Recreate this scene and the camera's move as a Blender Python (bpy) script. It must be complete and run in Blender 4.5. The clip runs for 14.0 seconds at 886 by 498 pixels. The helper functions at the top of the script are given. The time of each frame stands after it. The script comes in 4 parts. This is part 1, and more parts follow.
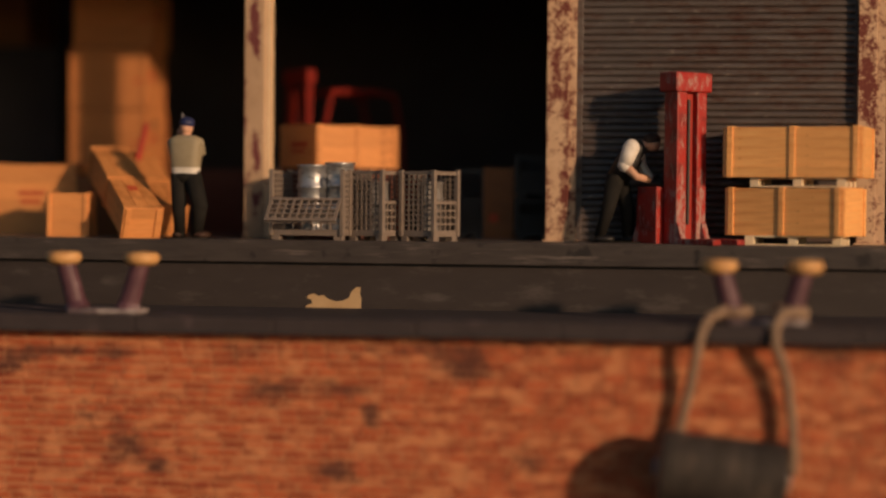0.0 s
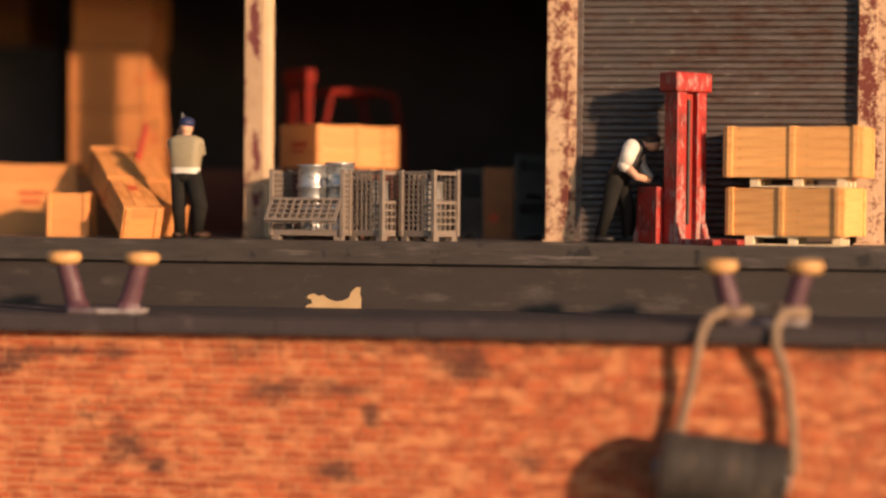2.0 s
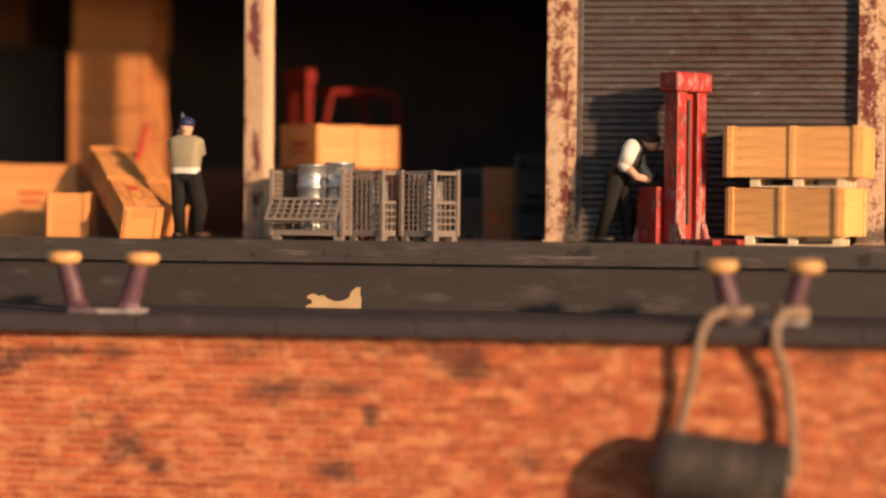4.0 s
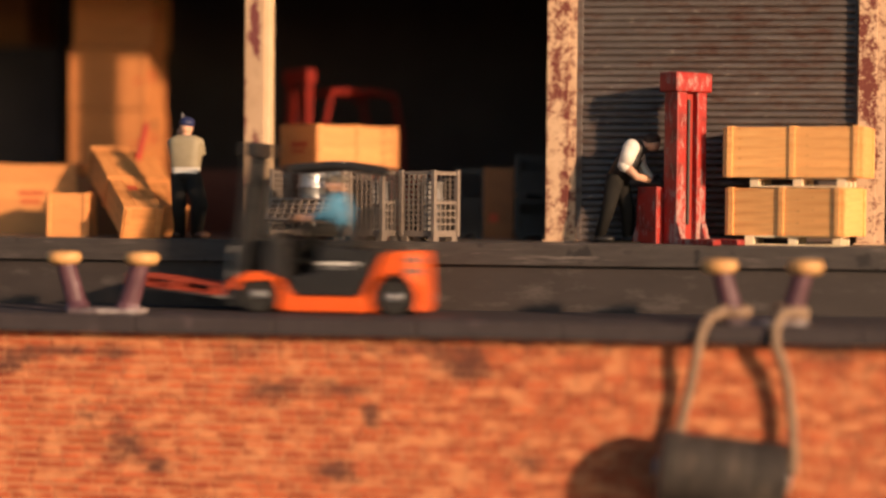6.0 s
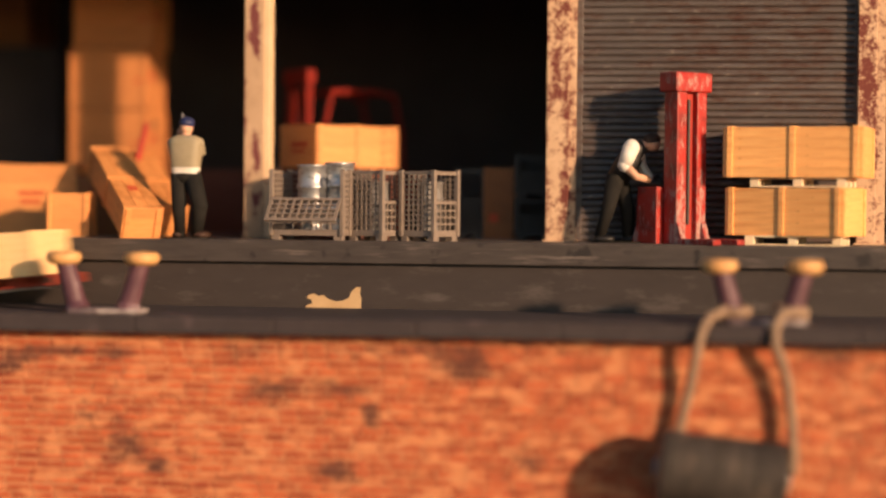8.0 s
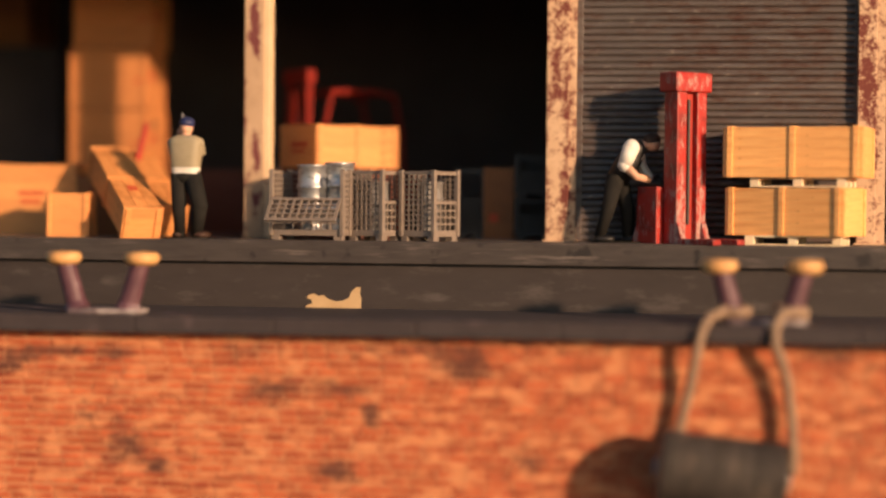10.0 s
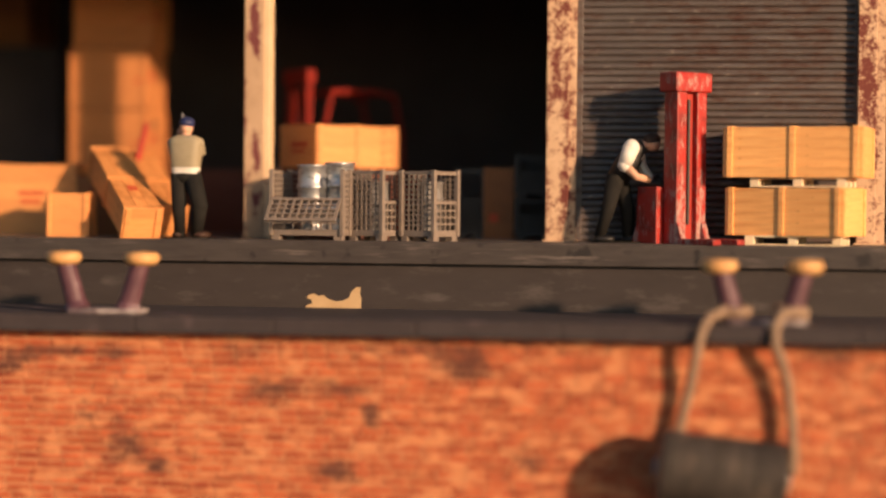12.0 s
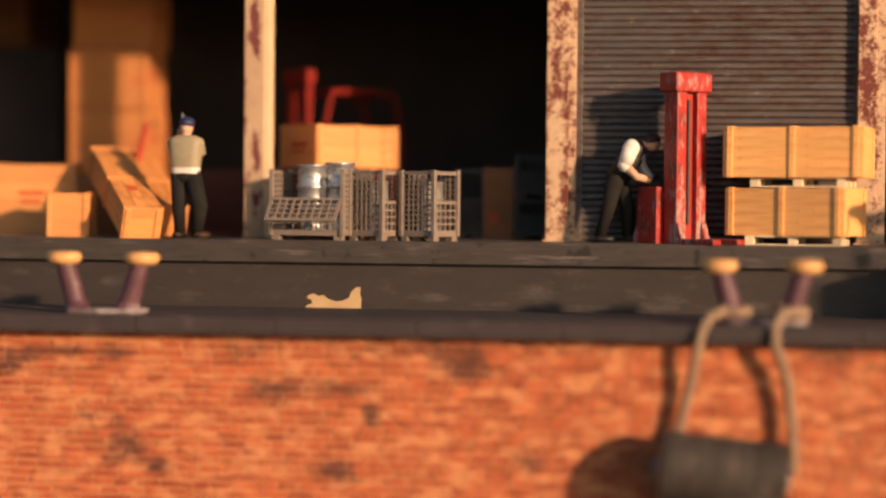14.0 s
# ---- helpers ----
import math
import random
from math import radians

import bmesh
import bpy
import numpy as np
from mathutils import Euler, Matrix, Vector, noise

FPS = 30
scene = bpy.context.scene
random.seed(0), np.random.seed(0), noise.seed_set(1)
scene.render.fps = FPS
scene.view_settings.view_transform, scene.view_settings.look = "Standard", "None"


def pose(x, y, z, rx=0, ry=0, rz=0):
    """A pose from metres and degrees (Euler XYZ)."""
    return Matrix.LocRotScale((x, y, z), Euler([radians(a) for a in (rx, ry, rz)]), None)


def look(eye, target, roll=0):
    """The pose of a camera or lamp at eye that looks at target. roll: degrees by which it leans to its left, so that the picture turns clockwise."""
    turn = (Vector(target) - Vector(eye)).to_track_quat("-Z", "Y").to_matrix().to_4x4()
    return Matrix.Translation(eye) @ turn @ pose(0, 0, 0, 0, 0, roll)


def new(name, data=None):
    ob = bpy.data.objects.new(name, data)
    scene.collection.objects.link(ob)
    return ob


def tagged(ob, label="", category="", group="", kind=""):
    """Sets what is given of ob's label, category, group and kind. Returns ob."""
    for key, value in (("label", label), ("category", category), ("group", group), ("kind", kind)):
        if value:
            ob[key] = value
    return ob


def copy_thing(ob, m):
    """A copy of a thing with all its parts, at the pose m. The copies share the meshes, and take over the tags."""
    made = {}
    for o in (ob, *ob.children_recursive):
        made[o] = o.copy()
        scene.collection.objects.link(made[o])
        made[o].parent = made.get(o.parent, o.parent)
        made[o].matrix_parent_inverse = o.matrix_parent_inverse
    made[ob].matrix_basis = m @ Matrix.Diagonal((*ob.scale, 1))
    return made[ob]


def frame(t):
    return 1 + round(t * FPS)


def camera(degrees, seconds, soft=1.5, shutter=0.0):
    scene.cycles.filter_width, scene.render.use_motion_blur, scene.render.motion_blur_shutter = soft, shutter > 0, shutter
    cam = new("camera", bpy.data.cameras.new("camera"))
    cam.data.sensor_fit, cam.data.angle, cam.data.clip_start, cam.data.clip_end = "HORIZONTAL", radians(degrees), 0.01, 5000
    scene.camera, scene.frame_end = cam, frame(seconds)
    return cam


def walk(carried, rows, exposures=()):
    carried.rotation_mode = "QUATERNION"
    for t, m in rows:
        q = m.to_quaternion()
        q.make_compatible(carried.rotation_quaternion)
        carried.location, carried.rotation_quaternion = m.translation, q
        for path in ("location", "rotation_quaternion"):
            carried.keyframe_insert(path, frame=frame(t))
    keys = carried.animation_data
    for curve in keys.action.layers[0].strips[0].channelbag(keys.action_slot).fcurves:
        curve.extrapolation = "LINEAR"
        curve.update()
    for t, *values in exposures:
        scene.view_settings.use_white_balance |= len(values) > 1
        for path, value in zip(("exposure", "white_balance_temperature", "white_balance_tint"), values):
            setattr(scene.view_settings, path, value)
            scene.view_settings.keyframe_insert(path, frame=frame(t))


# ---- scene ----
S = 1 / 87            # the place is an H0 model; lengths below are those of the full-size original
def P(x, y, z, rx=0, ry=0, rz=0):
    return pose(x * S, y * S, z * S, rx, ry, rz)


# ---- camera ----
cam = camera(26.0, 14.0, soft=2.4, shutter=0.5)
EYE = Vector((4.036, -28.718, 0.589)) * S
AIM = Vector((0.001, -0.008, -0.102)) * S
cam.data.dof.use_dof = True
cam.data.dof.focus_distance = 29.3 * S
cam.data.dof.aperture_fstop = 5.3
walk(cam, [(0.0, look(EYE, AIM, 0.5)), (14.0, look(EYE, AIM, 0.5))],
     exposures=[(0.0, -0.9), (0.1, -0.65), (0.2, -0.3), (0.3, -0.05), (0.4, 0.14), (0.5, 0.22), (14.0, 0.22)])

# ---- light ----
SUN_AZ, SUN_EL = 51.0, 13.2     # degrees to the right of the front, and above the horizon
world = bpy.data.worlds.new("world")
scene.world = world
world.use_nodes = True
wn = world.node_tree
sky = wn.nodes.new("ShaderNodeTexSky")
sky.sky_type, sky.sun_disc = "NISHITA", False
sky.sun_elevation, sky.sun_rotation = radians(SUN_EL), radians(180 - SUN_AZ)
wn.nodes["Background"].inputs["Strength"].default_value = 0.10
wn.links.new(sky.outputs[0], wn.nodes["Background"].inputs["Color"])
sun_data = bpy.data.lights.new("sun", "SUN")
sun_data.energy, sun_data.angle, sun_data.color = 5.0, radians(2.0), (1.0, 0.64, 0.385)
sun_ob = new("sun", sun_data)
sd = Vector((math.sin(radians(SUN_AZ)) * math.cos(radians(SUN_EL)), -math.cos(radians(SUN_AZ)) * math.cos(radians(SUN_EL)), math.sin(radians(SUN_EL))))
sun_ob.matrix_basis = look(sd * 0.8, (0, 0, 0))


# ---- materials ----
def material(name, c1, c2, rough=0.6, scale=4.0, stretch=(1, 1, 1), spots=None, spot_scale=3.0, spot_at=0.6, spot_soft=0.06,
             bump=0.2, metal=0.0, vary=0.0, island=False, world_space=False, rough2=None, spot_stretch=(1, 1, 1), spec=0.4, spot_rough=0.65, stains=(),
             flecks=None, fleck_scale=2.0, fleck_at=0.6, fleck_soft=0.05, fleck_stretch=(1, 1, 1)):
    """Grain between two colours, a second colour in stains or chips, fine relief, and a change from piece to piece."""
    m = bpy.data.materials.new(name)
    m.use_nodes = True
    nt = m.node_tree
    n, l = nt.nodes, nt.links
    bsdf = n["Principled BSDF"]
    co = n.new("ShaderNodeNewGeometry").outputs["Position"] if world_space else n.new("ShaderNodeTexCoord").outputs["Object"]

    def mapped(st, sc):
        mp = n.new("ShaderNodeMapping")
        mp.inputs["Scale"].default_value = [sc * s / S for s in st]
        l.new(co, mp.inputs["Vector"])
        return mp.outputs["Vector"]

    grain = n.new("ShaderNodeTexNoise")
    grain.inputs["Scale"].default_value, grain.inputs["Detail"].default_value = 1.0, 6.0
    grain.inputs["Roughness"].default_value = 0.62
    l.new(mapped(stretch, scale), grain.inputs["Vector"])
    ramp = n.new("ShaderNodeValToRGB")
    ramp.color_ramp.elements[0].position, ramp.color_ramp.elements[1].position = 0.3, 0.7
    ramp.color_ramp.elements[0].color, ramp.color_ramp.elements[1].color = (*c1, 1), (*c2, 1)
    l.new(grain.outputs["Fac"], ramp.inputs["Fac"])
    col = ramp.outputs["Color"]
    if vary:
        src = n.new("ShaderNodeNewGeometry").outputs["Random Per Island"] if island else n.new("ShaderNodeObjectInfo").outputs["Random"]
        rng = n.new("ShaderNodeMapRange")
        rng.inputs["To Min"].default_value, rng.inputs["To Max"].default_value = 1 - vary, 1 + vary
        l.new(src, rng.inputs["Value"])
        hsv = n.new("ShaderNodeHueSaturation")
        l.new(rng.outputs[0], hsv.inputs["Value"])
        l.new(col, hsv.inputs["Color"])
        col = hsv.outputs["Color"]
    height = grain.outputs["Fac"]
    if flecks:
        fl = n.new("ShaderNodeTexNoise")
        fl.inputs["Scale"].default_value, fl.inputs["Detail"].default_value = 1.0, 5.0
        l.new(mapped(fleck_stretch, fleck_scale), fl.inputs["Vector"])
        fe = n.new("ShaderNodeMapRange")
        fe.inputs["From Min"].default_value, fe.inputs["From Max"].default_value = fleck_at - fleck_soft, fleck_at + fleck_soft
        l.new(fl.outputs["Fac"], fe.inputs["Value"])
        fm = n.new("ShaderNodeMix")
        fm.data_type = "RGBA"
        l.new(fe.outputs[0], fm.inputs["Factor"])
        l.new(col, fm.inputs[6])
        fm.inputs[7].default_value = (*flecks, 1)
        col = fm.outputs[2]
    if spots:
        sp = n.new("ShaderNodeTexNoise")
        sp.inputs["Scale"].default_value, sp.inputs["Detail"].default_value = 1.0, 7.0
        sp.inputs["Roughness"].default_value = spot_rough
        l.new(mapped(spot_stretch, spot_scale), sp.inputs["Vector"])
        edge = n.new("ShaderNodeMapRange")
        edge.inputs["From Min"].default_value, edge.inputs["From Max"].default_value = spot_at - spot_soft, spot_at + spot_soft
        amount = sp.outputs["Fac"]
        for sx, sz, rx, rz, gain in stains:      # old stains, chips and the darker brick band: more of the second colour round these places
            off = n.new("ShaderNodeVectorMath")
            off.operation = "SUBTRACT"
            off.inputs[1].default_value = (sx * S, 0, sz * S)
            l.new(co, off.inputs[0])
            flat = n.new("ShaderNodeVectorMath")
            flat.operation = "MULTIPLY"
            flat.inputs[1].default_value = (1 / (rx * S), 0, 1 / (rz * S))
            l.new(off.outputs[0], flat.inputs[0])
            far = n.new("ShaderNodeVectorMath")
            far.operation = "LENGTH"
            l.new(flat.outputs[0], far.inputs[0])
            fall = n.new("ShaderNodeMapRange")
            fall.inputs["To Min"].default_value, fall.inputs["To Max"].default_value = gain, 0.0
            l.new(far.outputs["Value"], fall.inputs["Value"])
            add = n.new("ShaderNodeMath")
            l.new(amount, add.inputs[0])
            l.new(fall.outputs[0], add.inputs[1])
            amount = add.outputs[0]
        l.new(amount, edge.inputs["Value"])
        mix = n.new("ShaderNodeMix")
        mix.data_type = "RGBA"
        l.new(edge.outputs[0], mix.inputs["Factor"])
        l.new(col, mix.inputs[6])
        mix.inputs[7].default_value = (*spots, 1)
        col = mix.outputs[2]
        if rough2 is not None:
            rr = n.new("ShaderNodeMapRange")
            rr.inputs["To Min"].default_value, rr.inputs["To Max"].default_value = rough, rough2
            l.new(edge.outputs[0], rr.inputs["Value"])
            l.new(rr.outputs[0], bsdf.inputs["Roughness"])
    l.new(col, bsdf.inputs["Base Color"])
    if rough2 is None:
        bsdf.inputs["Roughness"].default_value = rough
    bsdf.inputs["Metallic"].default_value = metal
    bsdf.inputs["Specular IOR Level"].default_value = spec
    if bump:
        b = n.new("ShaderNodeBump")
        b.inputs["Strength"].default_value, b.inputs["Distance"].default_value = bump, 0.02 * S
        l.new(height, b.inputs["Height"])
        l.new(b.outputs[0], bsdf.inputs["Normal"])
    return m


M_WOOD = material("crate_wood", (0.66, 0.265, 0.08), (0.79, 0.35, 0.12), 0.55, 2.2, (1, 14, 14), spots=(0.42, 0.15, 0.04), spot_scale=1.6, spot_at=0.58, spot_soft=0.07, vary=0.11, bump=0.4)
M_WOOD_LIGHT = material("light_crate_wood", (0.93, 0.44, 0.145), (0.98, 0.56, 0.21), 0.5, 1.1, (1, 26, 26), spots=(0.74, 0.29, 0.085), spot_scale=1.2, spot_at=0.57, spot_soft=0.12, spot_stretch=(0.5, 4, 4), flecks=(0.55, 0.20, 0.06), fleck_scale=7.0, fleck_at=0.725, fleck_soft=0.03, fleck_stretch=(1.0, 1, 1.6), vary=0.06, bump=0.35)
M_WOOD_PALE = material("pale_wood", (0.86, 0.55, 0.25), (0.94, 0.66, 0.34), 0.6, 2.2, (1, 12, 12), spots=(0.6, 0.32, 0.12), spot_scale=1.4, spot_at=0.64, vary=0.06, bump=0.25)
M_CARTON = material("brown_board", (0.50, 0.19, 0.062), (0.62, 0.25, 0.085), 0.7, 1.2, (1, 1, 6), spots=(0.36, 0.15, 0.05), spot_scale=1.1, spot_at=0.62, spot_soft=0.12, vary=0.06)
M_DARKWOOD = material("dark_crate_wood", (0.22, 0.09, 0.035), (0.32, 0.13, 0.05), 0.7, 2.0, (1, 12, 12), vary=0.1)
# red-brown crate wood with shade painted in, far darker than the lit crates
M_WOOD_SHADED = material("shaded_red_brown_wood", (0.085, 0.026, 0.016), (0.13, 0.042, 0.024), 0.7, 2.0, (1, 12, 12), vary=0.1)
M_CAN = material("dull_can_metal", (0.13, 0.12, 0.115), (0.20, 0.185, 0.175), 0.6, 5.0, metal=0.3)
M_PALLET = material("pallet_wood", (0.78, 0.62, 0.40), (0.88, 0.74, 0.52), 0.6, 3.0, (1, 8, 8), vary=0.05)
M_REDPALLET = material("red_pallet_paint", (0.25, 0.034, 0.02), (0.38, 0.06, 0.028), 0.6, 4.0, (1, 6, 6), vary=0.1)
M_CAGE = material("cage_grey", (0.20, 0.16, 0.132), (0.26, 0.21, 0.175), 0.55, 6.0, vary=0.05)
# cage grey with the inside shade painted in; also used for the lift chain
M_CAGE_SHADED = material("shaded_cage_grey", (0.042, 0.038, 0.036), (0.062, 0.056, 0.053), 0.55, 6.0)
M_STEEL = material("bright_steel", (0.40, 0.41, 0.43), (0.56, 0.56, 0.57), 0.42, 5.0, metal=0.75, spots=(0.20, 0.19, 0.19), spot_scale=5, spot_at=0.58, spot_stretch=(1, 1, 3))
RUST_LEFT = ((-3.30, 3.55, 0.15, 0.60, 0.34), (-3.25, 3.05, 0.12, 0.36, 0.32), (-3.25, 1.50, 0.14, 0.55, 0.27), (-3.28, 0.65, 0.22, 0.70, 0.22), (-3.44, 2.4, 0.06, 2.0, 0.13))
M_POST = material("chipped_cream_paint", (0.43, 0.285, 0.175), (0.53, 0.365, 0.235), 0.6, 3.0, spots=(0.16, 0.045, 0.045), spot_scale=4.2, spot_at=0.66, spot_soft=0.05, spot_rough=0.75, spot_stretch=(1.2, 1.2, 0.8), rough2=0.85, world_space=True, stains=RUST_LEFT, bump=0.35)
RUST_RIGHT = ((1.55, 3.5, 0.22, 0.9, 0.13), (1.58, 2.4, 0.22, 0.75, 0.10), (1.74, 2.2, 0.07, 2.6, 0.07), (1.72, 0.75, 0.13, 0.75, 0.14), (6.30, 3.2, 0.22, 1.1, 0.12), (6.36, 2.3, 0.2, 0.7, 0.10), (6.47, 1.8, 0.08, 2.2, 0.07))
M_POST_R = material("rust_speckled_cream_paint", (0.54, 0.35, 0.215), (0.64, 0.44, 0.285), 0.6, 3.0, spots=(0.155, 0.04, 0.03), spot_scale=6.5, spot_at=0.555, spot_soft=0.05, spot_rough=0.8, rough2=0.85, world_space=True, stains=RUST_RIGHT, bump=0.4)
M_CREAM = material("cream_paint", (0.72, 0.50, 0.30), (0.80, 0.58, 0.37), 0.55, 3.0, spots=(0.35, 0.15, 0.08), spot_scale=4.0, spot_at=0.68, spot_soft=0.03)
M_FLAKE = material("bare_cream_ground", (0.46, 0.31, 0.16), (0.54, 0.38, 0.21), 0.7, 3.0, world_space=True)
M_SHUTTER = material("weathered_shutter_steel", (0.092, 0.076, 0.070), (0.135, 0.114, 0.106), 0.45, 1.6, (1, 1, 5), spots=(0.074, 0.036, 0.028), spot_scale=3.6, spot_at=0.585, spot_soft=0.09, spot_rough=0.8, spot_stretch=(0.7, 1, 2), metal=0.25, rough2=0.75, world_space=True, vary=0.08, stains=((4.3, 3.1, 1.6, 1.3, 0.09), (5.6, 3.0, 0.5, 1.3, 0.06), (2.6, 3.4, 0.6, 1.0, -0.05)), flecks=(0.26, 0.21, 0.185), fleck_scale=9.0, fleck_at=0.68, fleck_soft=0.03, fleck_stretch=(0.7, 1, 2))
M_DOCK = material("dark_dock_paint", (0.036, 0.028, 0.0255), (0.047, 0.037, 0.034), 0.5, 1.5, (1, 1, 3), spots=(0.080, 0.067, 0.062), spot_scale=3.0, spot_at=0.66, spot_soft=0.09, spot_stretch=(0.6, 1, 1.6), world_space=True, bump=0.12, stains=((1.42, -0.72, 0.36, 0.34, 0.30), (-0.13, -0.83, 0.55, 0.17, 0.20), (0.75, -0.93, 0.5, 0.09, 0.16), (3.3, -0.78, 0.6, 0.22, 0.17), (-4.0, -0.92, 0.5, 0.13, 0.18), (-2.6, -0.75, 0.5, 0.25, 0.09), (2.7, -0.96, 0.9, 0.08, 0.2)))
M_LIP = material("scraped_dock_lip_paint", (0.040, 0.032, 0.0295), (0.066, 0.055, 0.050), 0.45, 3.2, (0.5, 1, 3), spots=(0.15, 0.125, 0.112), spot_scale=2.2, spot_at=0.64, spot_soft=0.06, spot_stretch=(0.35, 1, 4), world_space=True, bump=0.3, stains=((1.3, -0.22, 1.7, 0.10, 0.17), (0.3, -0.12, 0.9, 0.07, 0.12), (-1.8, -0.2, 0.9, 0.09, 0.08)), flecks=(0.022, 0.018, 0.017), fleck_scale=2.6, fleck_at=0.64, fleck_soft=0.03)
M_DECK = material("dark_quay_asphalt", (0.033, 0.025, 0.027), (0.052, 0.040, 0.042), 0.75, 3.0, spots=(0.13, 0.09, 0.10), spot_scale=1.3, spot_at=0.64, spot_soft=0.05, world_space=True)
M_FLOOR = material("grey_dock_floor", (0.10, 0.088, 0.08), (0.15, 0.13, 0.118), 0.55, 2.0, spots=(0.07, 0.06, 0.055), spot_scale=0.9, spot_at=0.6, world_space=True)
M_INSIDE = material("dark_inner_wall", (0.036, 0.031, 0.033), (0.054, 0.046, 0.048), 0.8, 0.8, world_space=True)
M_FACADE = material("dark_facade_paint", (0.10, 0.085, 0.078), (0.15, 0.13, 0.12), 0.7, 1.4, world_space=True)
# soot stains, plus wide patches that darken the courses just below the coping
SOOT_AND_TOP_BAND = ((0.66, -1.66, 0.61, 0.31, 0.40), (0.3, -1.42, 1.01, 0.22, 0.19), (-5.35, -1.57, 1.09, 0.16, 0.34), (-4.34, -1.6, 0.38, 0.34, 0.31), (-5.98, -1.77, 0.58, 0.25, 0.40), (-2, -2.05, 0.61, 0.31, 0.37), (-1.1, -2.03, 0.52, 0.23, 0.34),
        (-4.1, -2.9, 0.61, 0.46, 0.31), (-3.75, -3.2, 0.35, 0.25, 0.34), (-1.18, -3.18, 0.58, 0.25, 0.37), (-0.67, -2.38, 0.23, 0.31, 0.37), (-4.6, -2.5, 0.72, 0.46, 0.19), (1.6, -2.99, 0.58, 0.39, 0.22), (-2.3, -1.48, 1.30, 0.25, 0.22), (-0.6, -1.5, 1.30, 0.31, 0.19), (1.9, -1.38, 1.89, 0.23, 0.19), (5.8, -1.45, 1.16, 0.46, 0.22))
BRICK_LOOK = dict(rough=0.85, scale=2.6, stretch=(1, 1, 2.6), spots=(0.125, 0.042, 0.026), spot_scale=3.2, spot_at=0.70, spot_soft=0.10, spot_stretch=(1, 1, 1.5), spot_rough=0.72, vary=0.2, world_space=True, bump=0.5, stains=SOOT_AND_TOP_BAND,
                  flecks=(0.62, 0.25, 0.11), fleck_scale=3.4, fleck_at=0.56, fleck_soft=0.07, fleck_stretch=(0.7, 1, 1.8))
M_BRICK = material("red_brick", (0.285, 0.049, 0.021), (0.53, 0.138, 0.049), **BRICK_LOOK)
M_BRICKS = material("red_brickwork", (0.285, 0.049, 0.021), (0.53, 0.138, 0.049), island=True, **BRICK_LOOK)
M_MORTAR = material("sandy_mortar", (0.47, 0.21, 0.10), (0.60, 0.31, 0.16), 0.9, 3.0, spots=(0.2, 0.08, 0.05), spot_scale=1.5, spot_at=0.72, spot_soft=0.14, world_space=True, stains=SOOT_AND_TOP_BAND)
M_ORANGE = material("orange_paint", (0.74, 0.105, 0.018), (0.80, 0.125, 0.022), 0.32, 3.0, spots=(0.6, 0.09, 0.02), spot_scale=3.0, spot_at=0.66, bump=0.03)
M_RED = material("scuffed_red_paint", (0.36, 0.017, 0.013), (0.43, 0.026, 0.018), 0.38, 3.0, spots=(0.40, 0.25, 0.22), spot_scale=8, spot_at=0.585, spot_soft=0.05, spot_stretch=(1.6, 1.6, 0.55), spot_rough=0.8, bump=0.1, rough2=0.75, flecks=(0.23, 0.016, 0.012), fleck_scale=3.0, fleck_at=0.55,
                 stains=((0.17, 0.30, 0.22, 0.95, 0.11), (0.4, 0.0, 0.7, 0.25, 0.08), (0.2, 2.46, 0.3, 0.2, 0.06), (-0.72, 0.12, 0.3, 0.4, 0.12)))
M_RED2 = material("red_paint", (0.36, 0.024, 0.015), (0.42, 0.032, 0.018), 0.45, 3.0, bump=0.05)
M_RED_DULL = material("dull_red_paint", (0.19, 0.014, 0.009), (0.25, 0.02, 0.012), 0.7, 3.0, bump=0.05, spec=0.2)
M_BLACK = material("black_plastic", (0.016, 0.015, 0.015), (0.026, 0.024, 0.023), 0.45, 4.0, bump=0.05)
M_RUBBER = material("tyre_rubber", (0.016, 0.015, 0.014), (0.028, 0.026, 0.024), 0.75, 6.0)
M_GREY = material("grey_metal", (0.30, 0.28, 0.27), (0.42, 0.40, 0.38), 0.4, 5.0, metal=0.4)
M_WHITE = material("white_print", (0.72, 0.70, 0.66), (0.80, 0.78, 0.74), 0.5, 5.0, bump=0)
M_YELLOW = material("yellow_bollard_paint", (0.62, 0.32, 0.11), (0.72, 0.41, 0.17), 0.45, 4.0, spots=(0.35, 0.15, 0.05), spot_scale=3.0, spot_at=0.66)
M_PURPLE = material("purple_brown_bollard_paint", (0.075, 0.030, 0.042), (0.125, 0.055, 0.070), 0.5, 3.0, spots=(0.24, 0.17, 0.18), spot_scale=3.0, spot_at=0.64)
M_PLATE = material("worn_lilac_grey_plate", (0.11, 0.08, 0.088), (0.18, 0.135, 0.145), 0.6, 3.0, spots=(0.42, 0.36, 0.34), spot_scale=2.5, spot_at=0.56)
M_ROPE = material("tan_rope_fibre", (0.22, 0.145, 0.095), (0.34, 0.235, 0.16), 0.85, 8.0, bump=0.5)
M_FENDER = material("dark_fender_rubber", (0.028, 0.023, 0.02), (0.085, 0.070, 0.060), 0.7, 1.2, (9, 0.6, 0.6), bump=0.5, spots=(0.20, 0.15, 0.115), spot_scale=4.0, spot_at=0.62, spot_soft=0.05, spot_stretch=(2.5, 0.6, 0.6))
M_INK = material("black_stencil_ink", (0.05, 0.03, 0.022), (0.09, 0.05, 0.03), 0.7, 6.0, bump=0)
M_REDINK = material("red_stencil_ink", (0.50, 0.07, 0.03), (0.58, 0.10, 0.04), 0.7, 6.0, bump=0)
